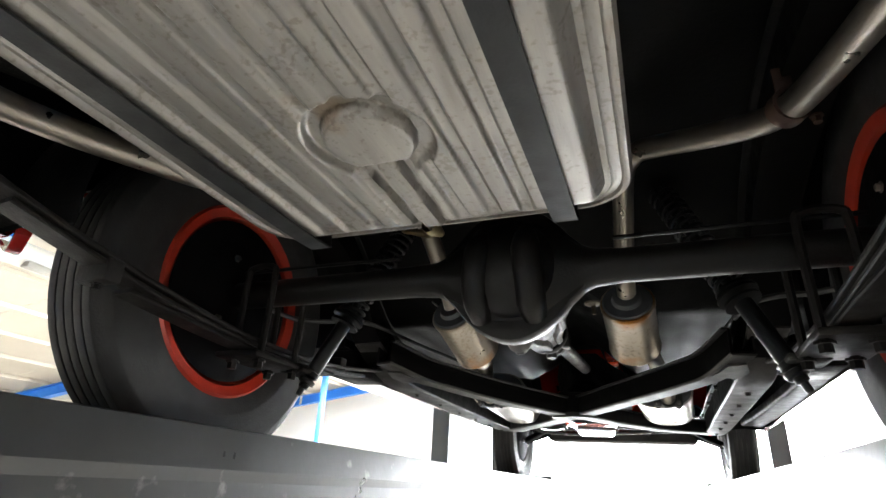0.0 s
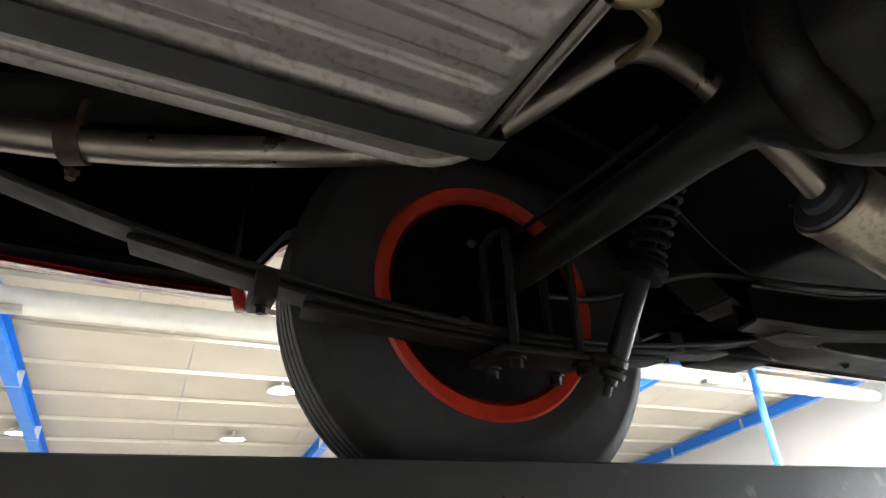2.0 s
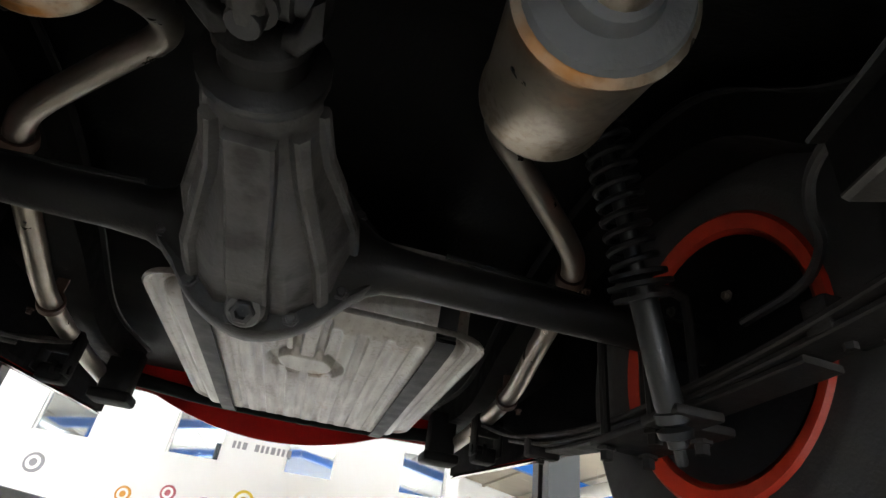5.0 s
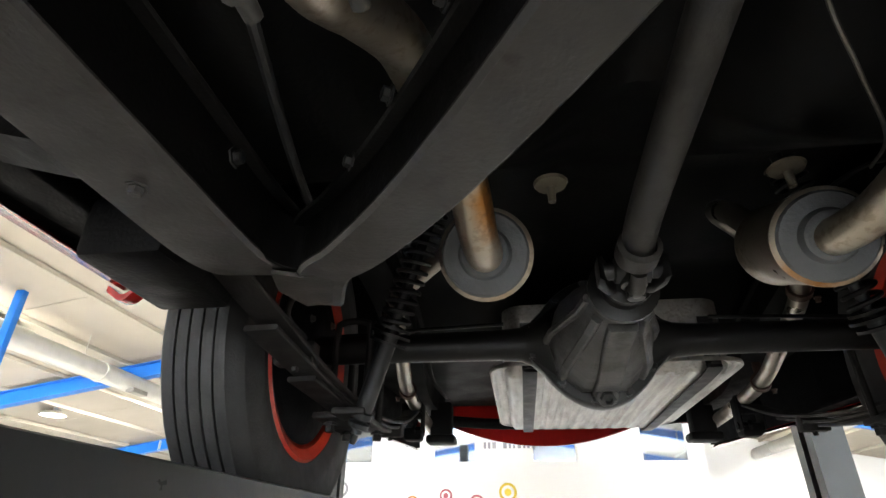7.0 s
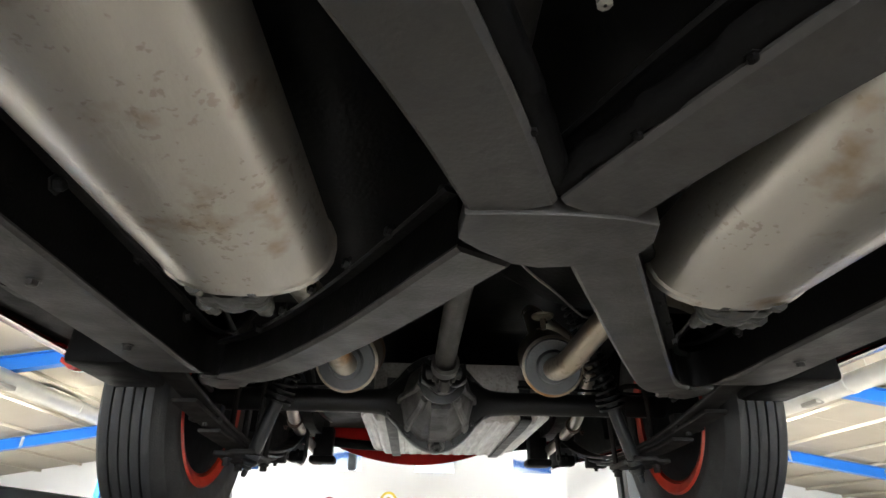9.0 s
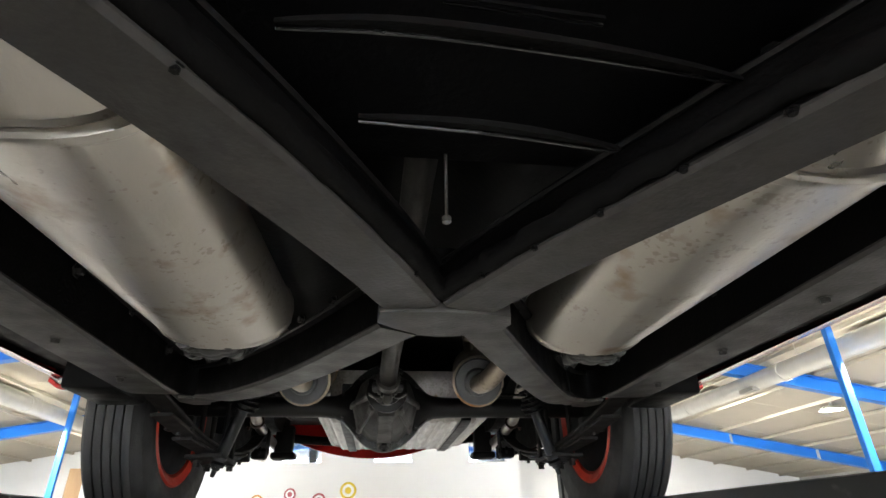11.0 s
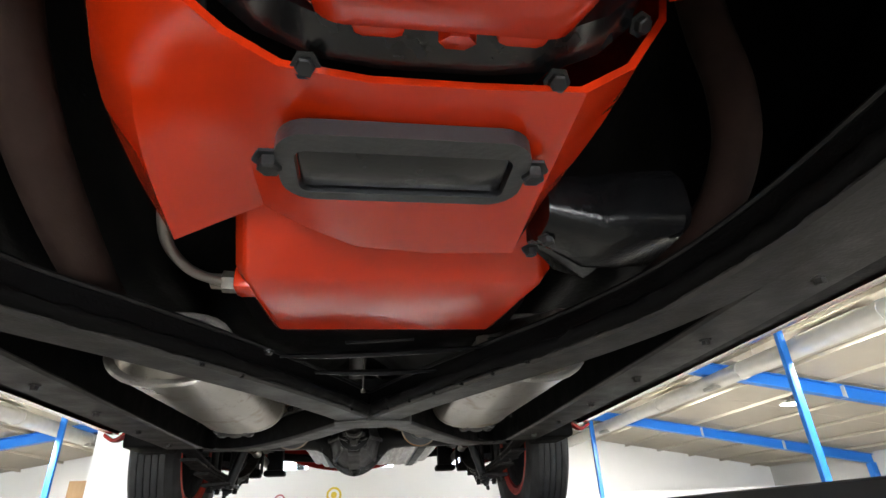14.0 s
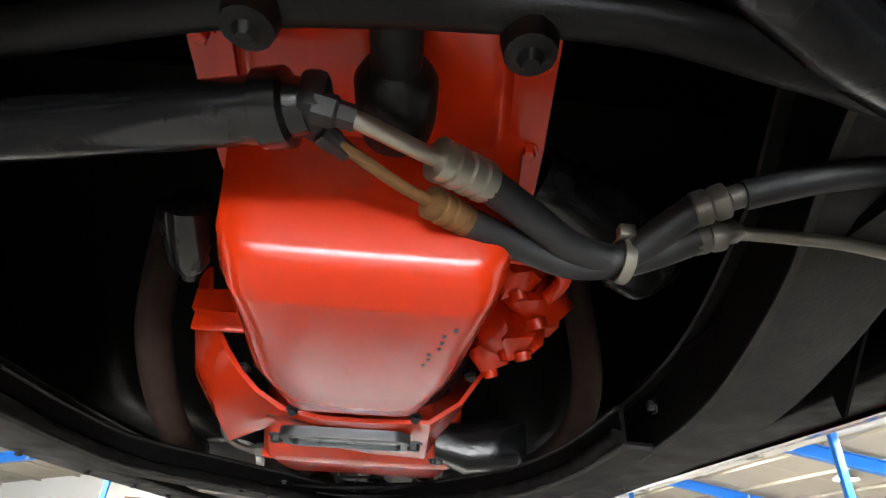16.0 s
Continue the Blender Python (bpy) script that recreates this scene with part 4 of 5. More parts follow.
for sx in (-1, 1):
    pts = mirror([(0.52, -1.0, 0.45), (0.52, -0.6, 0.43), (0.5, -0.25, 0.5), (0.5, 0.1, 0.56), (0.5, 0.42, 0.52), (0.485, 0.62, 0.34), (0.47, 0.78, 0.268), (0.468, 1.0, 0.258), (0.47, 1.5, 0.258), (0.475, 1.9, 0.262), (0.475, 2.3, 0.28), (0.45, 2.55, 0.33), (0.41, 2.75, 0.4), (0.4, 3.0, 0.43), (0.4, 3.4, 0.42)], sx)
    rail = channel("frame_rail", pts, 0.042, 0.075, "black channel frame side rail with dusty flange toned as floor-lit", start=5)
    bolts("rail_bolt", [((sx * 0.426, 0.9 + k * 0.17, 0.32 + 0.012 * (k % 2)), (-sx, 0, 0)) for k in range(9)], DBOLT, rail, 0.007, FRONT)
    bolts("rail_rivet", [((sx * 0.47, 0.95 + k * 0.21, 0.2568), (0, 0, -1)) for k in range(6)], FRAME, rail, 0.006, FRONT)
    fore = mirror([(0.03 - 0.02 * sx, 1.352, 0.237), (0.088 - 0.022 * sx, 1.47, 0.238), (0.178 - 0.024 * sx, 1.625, 0.24), (0.282 - 0.019 * sx, 1.785, 0.243), (0.37, 1.92, 0.25), (0.41, 2.06, 0.262), (0.425, 2.22, 0.275)], sx)
    arm = channel("cross_member_arm", fore, 0.031, 0.05, "black channel arm of the frame's cross", lip=0.004)
    b = B()
    sweep(b, fore, [(-sx * 0.03, 0.005), (-sx * 0.036, 0.004), (-sx * 0.043, 0.009), (-sx * 0.046, 0.016), (-sx * 0.042, 0.021), (-sx * 0.03, 0.02)], 14)
    for v in b.verts:
        v.co += Vector((1, 1, 1)) * 0.0035 * noise.noise(v.co * 55) + Vector((0, 0, 0.003 * noise.noise(v.co * 18)))
    fp("sealed_seam", b, BLACK, arm, "rough glossy black sealed seam", angle=70)
    bolts("seam_bolt", [((fore[0][0] + (fore[3][0] - fore[0][0]) * k / 7 - sx * 0.034, fore[0][1] + (fore[3][1] - fore[0][1]) * k / 7 + 0.02, 0.243), (0, 0, -1)) for k in range(1, 7)], BLACK, arm, 0.0032, FRONT)
    tail = [(0.022, 1.272, 0.239), (0.137, 1.08, 0.24), (0.243, 0.926, 0.244), (0.328, 0.82, 0.252), (0.382, 0.756, 0.263), (0.43, 0.63, 0.285)] if sx > 0 else [(-0.075, 1.285, 0.239), (-0.175, 1.09, 0.24), (-0.255, 0.935, 0.244), (-0.32, 0.815, 0.252), (-0.375, 0.745, 0.263), (-0.43, 0.62, 0.285)]
    arm = channel("cross_member_arm", tail, 0.028, 0.058, "black channel arm of the frame's cross")
    b = B()
    knee = [(0.345, 0.79), (0.372, 0.77), (0.402, 0.762), (0.434, 0.775), (0.448, 0.72), (0.436, 0.66), (0.4, 0.67), (0.384, 0.72)]
    rings(b, [[Vector((sx * x, y, z + 0.09 * max(0, 0.76 - y))) for x, y in knee] for z in (0.2605, 0.266)])
    fp("corner_plate", b, FRAME, arm, "grey plate where the arm meets the rail", smooth=False)
    b = B()
    sweep(b, mirror([(0.335, 0.85, 0.263), (0.365, 0.8, 0.263), (0.4, 0.775, 0.264), (0.425, 0.8, 0.264), (0.428, 0.87, 0.264)], sx), [(-0.002, 0.0), (0.002, 0.0), (0.002, 0.06), (-0.002, 0.06)], 5)
    fp("corner_web", b, BLACK, arm)
    bolts("arm_bolt", [((tail[0][0] + (tail[3][0] - tail[0][0]) * k / 6 + sx * 0.033, 1.28 - k * 0.075, 0.3), (sx * 0.85, 0.5, 0)) for k in range(6)], DBOLT, arm, 0.006, FRONT)
b = B()
outline = [(0.046, 1.182), (0.048, 1.146), (0.03, 1.128), (0.0, 1.106), (-0.024, 1.1), (-0.05, 1.104), (-0.1, 1.126), (-0.106, 1.15), (-0.1, 1.176), (-0.07, 1.183), (-0.028, 1.186), (0.012, 1.185)]
rings(b, [[Vector((-0.026 + (x + 0.026) * g, 1.16 + (y - 1.16) * g, z)) for x, y in outline] for g, z in ((0.985, 0.2822), (1.0, 0.2835), (1.0, 0.298), (0.96, 0.2985))])
gus = cp("cross_member_centre", b, FRAME, None, "grey gusset plate at the middle of the frame's cross", smooth=False)
b = B()
rings(b, [[Vector((-0.026 + (x + 0.026) * 0.85, 1.15 + (y - 1.15) * 0.6, z)) for x, y in outline] for z in (0.3, 0.368)])
cp("gusset_web", b, BLACK, gus, smooth=False)

# ---- body ----
def skin(pts, thick, axis=Vector((0, 0, 1))):
    """A sheet from rows of points, given a thickness along axis."""
    b = B()
    rows = [[Vector(p) for p in r] for r in pts]
    a = [[b.verts.new(p) for p in r] for r in rows]
    c = [[b.verts.new(p + axis * thick) for p in r] for r in rows]
    R_, C_ = len(rows), len(rows[0])
    for i in range(R_ - 1):
        for j in range(C_ - 1):
            b.faces.new((a[i][j], a[i][j + 1], a[i + 1][j + 1], a[i + 1][j]))
            b.faces.new((c[i][j], c[i + 1][j], c[i + 1][j + 1], c[i][j + 1]))
    for i in range(R_ - 1):
        b.faces.new((a[i][0], a[i + 1][0], c[i + 1][0], c[i][0]))
        b.faces.new((a[i][-1], c[i][-1], c[i + 1][-1], a[i + 1][-1]))
    for j in range(C_ - 1):
        b.faces.new((a[0][j], c[0][j], c[0][j + 1], a[0][j + 1]))
        b.faces.new((a[-1][j], a[-1][j + 1], c[-1][j + 1], c[-1][j]))
    return b


def floor_z(x, y):
    tun = 0.14 * math.exp(-((x / 0.13) ** 2)) * min(1, max(0, (y - 0.2) / 0.4))
    rear = 0.25 * min(1, max(0, (0.55 - y) / 0.35)) - 0.13 * min(1, max(0, (-0.3 - y) / 0.3))
    front = 0.35 * ease(1.4, 2.05, y)
    corr = 0.006 * math.sin(x * 60) if 0.6 < y < 1.7 and abs(x) > 0.16 else 0
    return 0.47 + tun + rear + front + corr


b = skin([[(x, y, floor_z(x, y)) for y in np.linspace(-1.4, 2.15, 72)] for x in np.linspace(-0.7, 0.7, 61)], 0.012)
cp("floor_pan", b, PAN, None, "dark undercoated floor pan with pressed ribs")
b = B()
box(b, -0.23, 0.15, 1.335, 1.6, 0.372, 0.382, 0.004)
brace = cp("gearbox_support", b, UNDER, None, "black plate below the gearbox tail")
for run in ([(0.106, 1.528, 0.312), (0.03, 1.532, 0.31), (-0.09, 1.515, 0.32), (-0.195, 1.49, 0.335)], [(0.063, 1.465, 0.305), (-0.03, 1.462, 0.303), (-0.122, 1.44, 0.312)], [(0.017, 1.54, 0.328), (-0.08, 1.528, 0.336)], [(0.02, 1.556, 0.346), (-0.05, 1.553, 0.35), (-0.1, 1.546, 0.355)]):
    b = B()
    line = smoothed([Vector(p) for p in run], 6)
    loops = []
    for k, p in enumerate(line):
        w = 0.0008 + 0.0065 * math.sin(math.pi * k / (len(line) - 1)) ** 0.7
        loops.append([p + Vector((0, v, u)) for v, u in ((-w, 0.9 * w), (w, -0.3 * w), (w, 0.003), (-w, 0.9 * w + 0.004))])
    rings(b, loops)
    bar = cp("floor_brace", b, BLACK, brace, "black pressed brace tapering at its ends")
    b = B()
    tube(b, [p + Vector((0, -0.005, 0.002)) for p in line], 0.0013, 6, 1)
    cp("brace_lip", b, GLOSSB, bar, "glossy rolled edge")
b = B()
tube(b, [(-0.008, 1.345, 0.375), (-0.008, 1.345, 0.34), (-0.008, 1.343, 0.305)], 0.0015, 6)
lathe(b, [(0.001, 0), (0.004, 0.001), (0.004, 0.006), (0.002, 0.007)], (-0.008, 1.343, 0.302), (0, 0, 1), 8)
cp("hanging_rod", b, BOLT, brace, "thin bright hanging rod")
bolts("brace_bolt", [((0.118, 1.545, 0.318), (0, 0, -1)), ((-0.2, 1.51, 0.345), (0, 0, -1))], DBOLT, brace, 0.005)


def side_low(y):
    """The body's lower edge along its side."""
    z = 0.385
    for c, half, rise in ((WYR, 0.372, 0.2), (WYF, 0.4, 0.3)):
        d = abs(y - c)
        if d < half:
            z = max(z, 0.385 + rise * math.sqrt(max(0, 1 - (d / half) ** 2)) ** 0.9)
    if y < -0.5:
        z += 0.03 * min(1, (-0.5 - y) / 0.9)
    return z


def side_x(y):
    return 0.768 - 0.1 * max(0, (-0.4 - y) / 1.1) ** 1.5 - 0.06 * max(0, (y - 2.4) / 1.2) ** 1.5


for sx in (-1, 1):
    ys = np.linspace(-1.5, 3.6, 160)
    rows = []
    for y in ys:
        zl = side_low(y)
        rows.append([(sx * (side_x(y) - 0.012), y, zl), (sx * (side_x(y) + 0.004), y, zl + 0.012), (sx * (side_x(y) + 0.03), y, zl + 0.12 if zl < 0.5 else zl + 0.06), (sx * (side_x(y) + 0.03), y, 0.86), (sx * (side_x(y) - 0.03), y, 1.0)])
    b = skin(rows, -0.02 * sx, Vector((1, 0, 0)))
    cp("side_panel", b, REDB, None, "glossy red body side panel with wheel arches")
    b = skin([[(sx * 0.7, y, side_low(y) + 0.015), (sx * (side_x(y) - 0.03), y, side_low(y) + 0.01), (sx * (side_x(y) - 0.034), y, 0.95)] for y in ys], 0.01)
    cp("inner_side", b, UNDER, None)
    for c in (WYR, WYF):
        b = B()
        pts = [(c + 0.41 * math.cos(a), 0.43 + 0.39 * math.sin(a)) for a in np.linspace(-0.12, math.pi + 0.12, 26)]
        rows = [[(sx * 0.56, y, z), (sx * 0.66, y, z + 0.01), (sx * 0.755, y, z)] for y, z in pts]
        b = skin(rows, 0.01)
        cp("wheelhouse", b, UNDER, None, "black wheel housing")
    for y, tip in ((WYR - 0.374, -1), (WYR + 0.374, 1)):
        b = B()
        sweep(b, [(sx * 0.7, y + 0.02 * tip, 0.39), (sx * 0.74, y + 0.005 * tip, 0.368), (sx * 0.774, y, 0.385)], rrect(0.011, 0.006, 0.003, 2), 4)
        cp("arch_lip", b, REDB, None, "red rolled wheel arch lip")
    b = B()
    sweep(b, mirror([(0.71, 0.5, 0.418), (0.71, 1.2, 0.41), (0.7, 1.9, 0.41), (0.68, 2.35, 0.415)], sx), rrect(0.05, 0.02, 0.012, 3), 4)
    cp("sill", b, BLACK, None, "black painted sill underside")
    for y, x2 in ((0.75, 0.7),):
        b = B()
        sweep(b, mirror([(0.5, y, 0.345), (0.6, y, 0.37), (x2, y, 0.4)], sx), [(-0.03, 0), (0.03, 0), (0.03, 0.05), (-0.03, 0.05)], 3)
        cp("body_outrigger", b, BLACK, None, "black body mount outrigger")
    b = B()
    box(b, sx * 0.58 - 0.05, sx * 0.58 + 0.05, 0.5, 0.66, 0.315, 0.39, 0.01)
    cp("spring_hanger", b, BLACK, None, "black front spring hanger box")

b = skin([[(x, -1.42 - 0.07 * math.cos(x * 1.8), 0.425 + 0.085 * min(1, abs(x - 0.07) * 2.4) ** 2), (x, -1.47 - 0.07 * math.cos(x * 1.8), 0.56), (x, -1.5 - 0.07 * math.cos(x * 1.8), 0.95)] for x in np.linspace(-0.74, 0.74, 40)], 0.012, Vector((0, 1, 0)))
cp("rear_valance", b, REDB, None, "glossy red rear body valance")
b = skin([[(x, 3.4 + 0.07 * math.cos(x * 1.8), 0.43), (x, 3.46 + 0.07 * math.cos(x * 1.8), 0.52), (x, 3.48 + 0.07 * math.cos(x * 1.8), 0.98)] for x in np.linspace(-0.74, 0.74, 30)], 0.012, Vector((0, 1, 0)))
cp("front_valance", b, REDB, None, "glossy red front body valance")
b = B()
box(b, -0.32, 0.32, 3.27, 3.34, 0.46, 0.95, 0.01)
cp("radiator", b, UNDER, None, "black radiator core")
b = B()
tube(b, [(-0.55, -1.22, 0.5), (-0.2, -1.24, 0.48), (0.25, -1.24, 0.48), (0.55, -1.22, 0.5)], 0.022, 12)
cp("rear_frame_crossmember", b, BLACK, None, "black rear frame crossmember")
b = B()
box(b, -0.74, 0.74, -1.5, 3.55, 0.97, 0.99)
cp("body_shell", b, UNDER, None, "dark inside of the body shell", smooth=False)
for sx in (-1, 1):
    b = B()
    box(b, sx * 0.47 - 0.04, sx * 0.47 + 0.04, -1.05, -0.98, 0.38, 0.52, 0.008)
    box(b, sx * 0.47 - 0.055, sx * 0.47 + 0.055, -1.06, -0.97, 0.37, 0.4, 0.01)
    cp("bumper_bracket", b, BLACK, None, "black rear bumper bracket")
# brake and fuel lines
for sx in (-1, 1):
    b = B()
    tube(b, mirror([(0.2, WYR - 0.01, AZ + 0.048), (0.38, WYR - 0.02, AZ + 0.045), (0.56, WYR - 0.03, AZ + 0.04)], sx), 0.004, 6)
    cp("brake_line", b, COIL, None, "thin black brake line on the axle")
    b = B()
    tube(b, mirror([(0.58, 0.14, 0.4), (0.575, 0.24, 0.405), (0.54, 0.305, 0.415), (0.495, 0.34, 0.425), (0.458, 0.385, 0.43), (0.437, 0.45, 0.43), (0.415, 0.62, 0.43), (0.37, 0.85, 0.43)], sx), 0.006, 8)
    cp("brake_cable", b, HOSE, None, "black sheathed handbrake cable")
for x in (-0.175, 0.12):
    b = B()
    lathe(b, [(0.001, 0.03), (0.005, 0.03), (0.006, 0.008), (0.012, 0.005), (0.021, 0.004), (0.023, 0.0)], (x, 0.66, 0.432), (0, 0, -1), 16)
    fp("floor_plug", b, PLUGM, None, "dull brass floor drain plug with a stem")
b = B()
tube(b, [(-0.03, 0.9, 0.448), (-0.075, 0.79, 0.446), (-0.15, 0.69, 0.445), (-0.225, 0.59, 0.444), (-0.3, 0.45, 0.5)], 0.0022, 6)
cp("floor_cable", b, BOLT, None, "thin pale cable under the floor pan")

# ---- engine and gearbox ----
def usec(y, cx, wt, wb, zt, zb, r=0.03, n=5):
    """A rounded trough section."""
    p = [Vector((cx - wt, y, zt))]
    for k in range(n + 1):
        a = math.pi + k / n * math.pi / 2
        p.append(Vector((cx - wb + r + r * math.cos(a) - (0.0 if k else 0.004), y, zb + r + r * math.sin(a))))
    for k in range(n + 1):
        a = 1.5 * math.pi + k / n * math.pi / 2
        p.append(Vector((cx + wb - r + r * math.cos(a) + (0.004 if k == n else 0), y, zb + r + r * math.sin(a))))
    p.append(Vector((cx + wt, y, zt)))
    return p


b = B()
rings(b, [usec(2.225, -0.05, 0.1, 0.075, 0.42, 0.36, 0.02), usec(2.232, -0.053, 0.1, 0.074, 0.42, 0.305, 0.02), usec(2.245, -0.053, 0.103, 0.076, 0.42, 0.289, 0.02), usec(2.27, -0.055, 0.107, 0.082, 0.42, 0.285, 0.022), usec(2.4, -0.064, 0.118, 0.099, 0.42, 0.285, 0.022), usec(2.5, -0.074, 0.115, 0.097, 0.42, 0.285, 0.024), usec(2.57, -0.08, 0.112, 0.098, 0.42, 0.286, 0.026), usec(2.575, -0.08, 0.112, 0.098, 0.42, 0.287, 0.026), usec(2.592, -0.081, 0.112, 0.099, 0.42, 0.2965, 0.028), usec(2.598, -0.081, 0.112, 0.099, 0.42, 0.3012, 0.028), usec(2.6025, -0.081, 0.112, 0.098, 0.42, 0.3075, 0.028), usec(2.605, -0.081, 0.112, 0.097, 0.42, 0.316, 0.028), usec(2.61, -0.081, 0.112, 0.096, 0.425, 0.37, 0.025), usec(2.618, -0.081, 0.112, 0.098, 0.428, 0.402, 0.02), usec(2.7, -0.081, 0.095, 0.088, 0.436, 0.414, 0.016), usec(2.98, -0.083, 0.085, 0.078, 0.444, 0.42, 0.016)])
oil = fp("oil_pan", b, REDE, None, "glossy red enamelled oil pan", angle=60)
SCRATCH = flat("scuffed_black_mark", (0.03, 0.012, 0.01))
random.seed(11)
for k in range(7):
    b = B()
    x, y = -0.15 + 0.004 * k + random.uniform(-0.004, 0.004), 2.55 - 0.014 * k
    box(b, x - 0.0016, x + 0.0014, y - random.uniform(0.001, 0.004), y + 0.0015, 0.2843, 0.2855)
    fp("paint_chip", b, SCRATCH, oil, "small dark paint chip")
for sx in (-1, 1):
    b = B()
    sweep(b, [(-0.08 + sx * u, y, 0.424) for u, y in ((0.122, 2.22), (0.124, 2.4), (0.12, 2.55), (0.106, 2.68), (0.094, 2.8), (0.088, 2.99))], [(-0.014, -0.004), (0.014, -0.004), (0.014, 0.004), (-0.014, 0.004)], 3)
    pr = fp("pan_rail", b, REDE, oil, "red bolted pan rail")
    bolts("pan_bolt", [((-0.08 + sx * (0.128 if k < 3 else 0.133 - 0.008 * (k - 2)), 2.26 + k * 0.085, 0.42), (0, 0, -1)) for k in range(8)], REDE, oil, 0.006, FRONT)
b = B()
for x in (-0.015, -0.1):
    box(b, x - 0.017, x + 0.017, 2.226, 2.252, 0.298, 0.318, 0.008)
lathe(b, [(0.011, 0), (0.011, 0.008), (0.001, 0.009)], (-0.06, 2.238, 0.3), (0, -0.5, -1), 6)
fp("drain_boss", b, REDE, oil)
b = B()
box(b, -0.165, 0.0, 2.24, 3.0, 0.43, 0.7, 0.02)
engine = fp("engine_block", b, REDE, None, "red enamelled engine block")
for sx in (-1, 1):
    for k in range(4):
        b = B()
        box(b, -0.08 + sx * 0.12 - 0.03, -0.08 + sx * 0.12 + 0.03, 2.3 + k * 0.17, 2.42 + k * 0.17, 0.66, 0.76, 0.015)
        fp("cylinder_barrel", b, REDE, engine)
# fuel pump and side castings
for x, y, z, r in ((-0.235, 2.3, 0.4, 0.04), (-0.255, 2.36, 0.41, 0.035), (-0.275, 2.27, 0.425, 0.03), (-0.22, 2.25, 0.375, 0.026), (-0.245, 2.33, 0.375, 0.028), (-0.285, 2.32, 0.42, 0.024), (-0.225, 2.41, 0.415, 0.03)):
    b = B()
    s = bmesh.ops.create_icosphere(b, subdivisions=2, radius=r)
    for v in s["verts"]:
        v.co = Vector((x, y, z)) + v.co * (1 + 0.5 * noise.noise(v.co * 60 + Vector((x * 90, y, z)))) * 1.0
    lathe(b, [(r * 0.35, 0), (r * 0.35, r * 0.35), (r * 0.2, r * 0.4), (0.001, r * 0.4)], (x, y, z - r * 0.8), (-0.3, -0.3, -1), 8)
    fp("pump_casting", b, REDE, engine, "red painted lumpy pump casting", angle=50)
b = B()
tube(b, [(-0.19, 2.455, 0.41), (-0.232, 2.472, 0.396), (-0.262, 2.455, 0.394), (-0.268, 2.415, 0.396), (-0.26, 2.36, 0.4)], 0.009, 10)
fp("pump_pipe", b, REDE, engine, "red painted elbow pipe")
b = B()
rings(b, [[Vector((x, y, z)) for y, z in ((2.25 - w, 0.41 - h), (2.25 + w, 0.41 - h * 0.8), (2.25 + w, 0.43), (2.25 - w, 0.43))] for x, w, h in ((0.05, 0.05, 0.022), (0.1, 0.032, 0.02), (0.13, 0.02, 0.014), (0.165, 0.016, 0.008))])
box(b, 0.1, 0.172, 2.232, 2.24, 0.385, 0.43, 0.004)
fp("engine_lug", b, REDE, engine, "red engine mounting lug")
# black filter canister
b = B()
lathe(b, [(0.001, -0.01), (0.012, -0.01), (0.012, 0.0), (0.03, 0.002), (0.043, 0.012), (0.047, 0.02), (0.047, 0.17), (0.03, 0.18)], (-0.375, 2.44, 0.415), (0.75, 0.25, 0.25), 28, True)
fp("oil_filter", b, GLOSSB, engine, "black oil filter canister")
b = B()
lathe(b, [(0.001, -0.012), (0.009, -0.012), (0.01, 0.0), (0.016, 0.002), (0.022, 0.015), (0.026, 0.06), (0.026, 0.085), (0.016, 0.092)], (0.128, 2.385, 0.4), (-0.12, 0.75, 0.35), 28, True)
fp("starter_solenoid", b, GLOSSB, engine, "small black canister")
# bell housing: a pressed cover with a bulged side and a notched lower edge
BACK = [(0.222, 1.885, 0.5), (0.212, 1.865, 0.445), (0.198, 1.838, 0.392), (0.165, 1.815, 0.342), (0.125, 1.823, 0.358), (0.086, 1.832, 0.372), (0.05, 1.818, 0.358), (0.0, 1.803, 0.345), (-0.075, 1.808, 0.337), (-0.152, 1.82, 0.333), (-0.163, 1.838, 0.36), (-0.168, 1.85, 0.42), (-0.175, 1.86, 0.5)]
FACE = [(0.172, 2.062, 0.53), (0.163, 2.058, 0.485), (0.15, 2.052, 0.45), (0.128, 2.046, 0.418), (0.105, 2.041, 0.39), (0.08, 2.037, 0.368), (0.045, 2.033, 0.348), (-0.01, 2.034, 0.338), (-0.08, 2.034, 0.338), (-0.15, 2.033, 0.342), (-0.19, 2.03, 0.37), (-0.225, 2.03, 0.42), (-0.245, 2.03, 0.5)]
SWELL = [(0.018, 0.0), (0.02, -0.004), (0.022, -0.012), (0.016, -0.014), (0.008, -0.012), (0.0, -0.008), (0.0, -0.003), (0.0, 0.0), (0.0, 0.0), (0.0, 0.0), (-0.006, 0.0), (-0.008, 0.0), (-0.008, 0.0)]
b = B()
inner, outer = [], []
for t in (0.0, 0.03, 0.16, 0.32, 0.48, 0.64, 0.8, 0.93, 1.0):
    row = []
    bow = math.sin(math.pi * t) ** 0.8
    ease = t ** 0.75
    for (p, q, (ex, ez)) in zip(BACK, FACE, SWELL):
        v = Vector(p).lerp(Vector(q), ease)
        row.append(v + Vector((ex * bow, 0, ez * bow)))
    outer.append(row)
mid = Vector((-0.02, 1.93, 0.5))
for row in outer:
    inner.append([p + (Vector((mid.x, p.y, mid.z)) - p).normalized() * 0.006 for p in row])
rings(b, [o + i[::-1] for o, i in zip(outer, inner)])
bmesh.ops.recalc_face_normals(b, faces=b.faces)
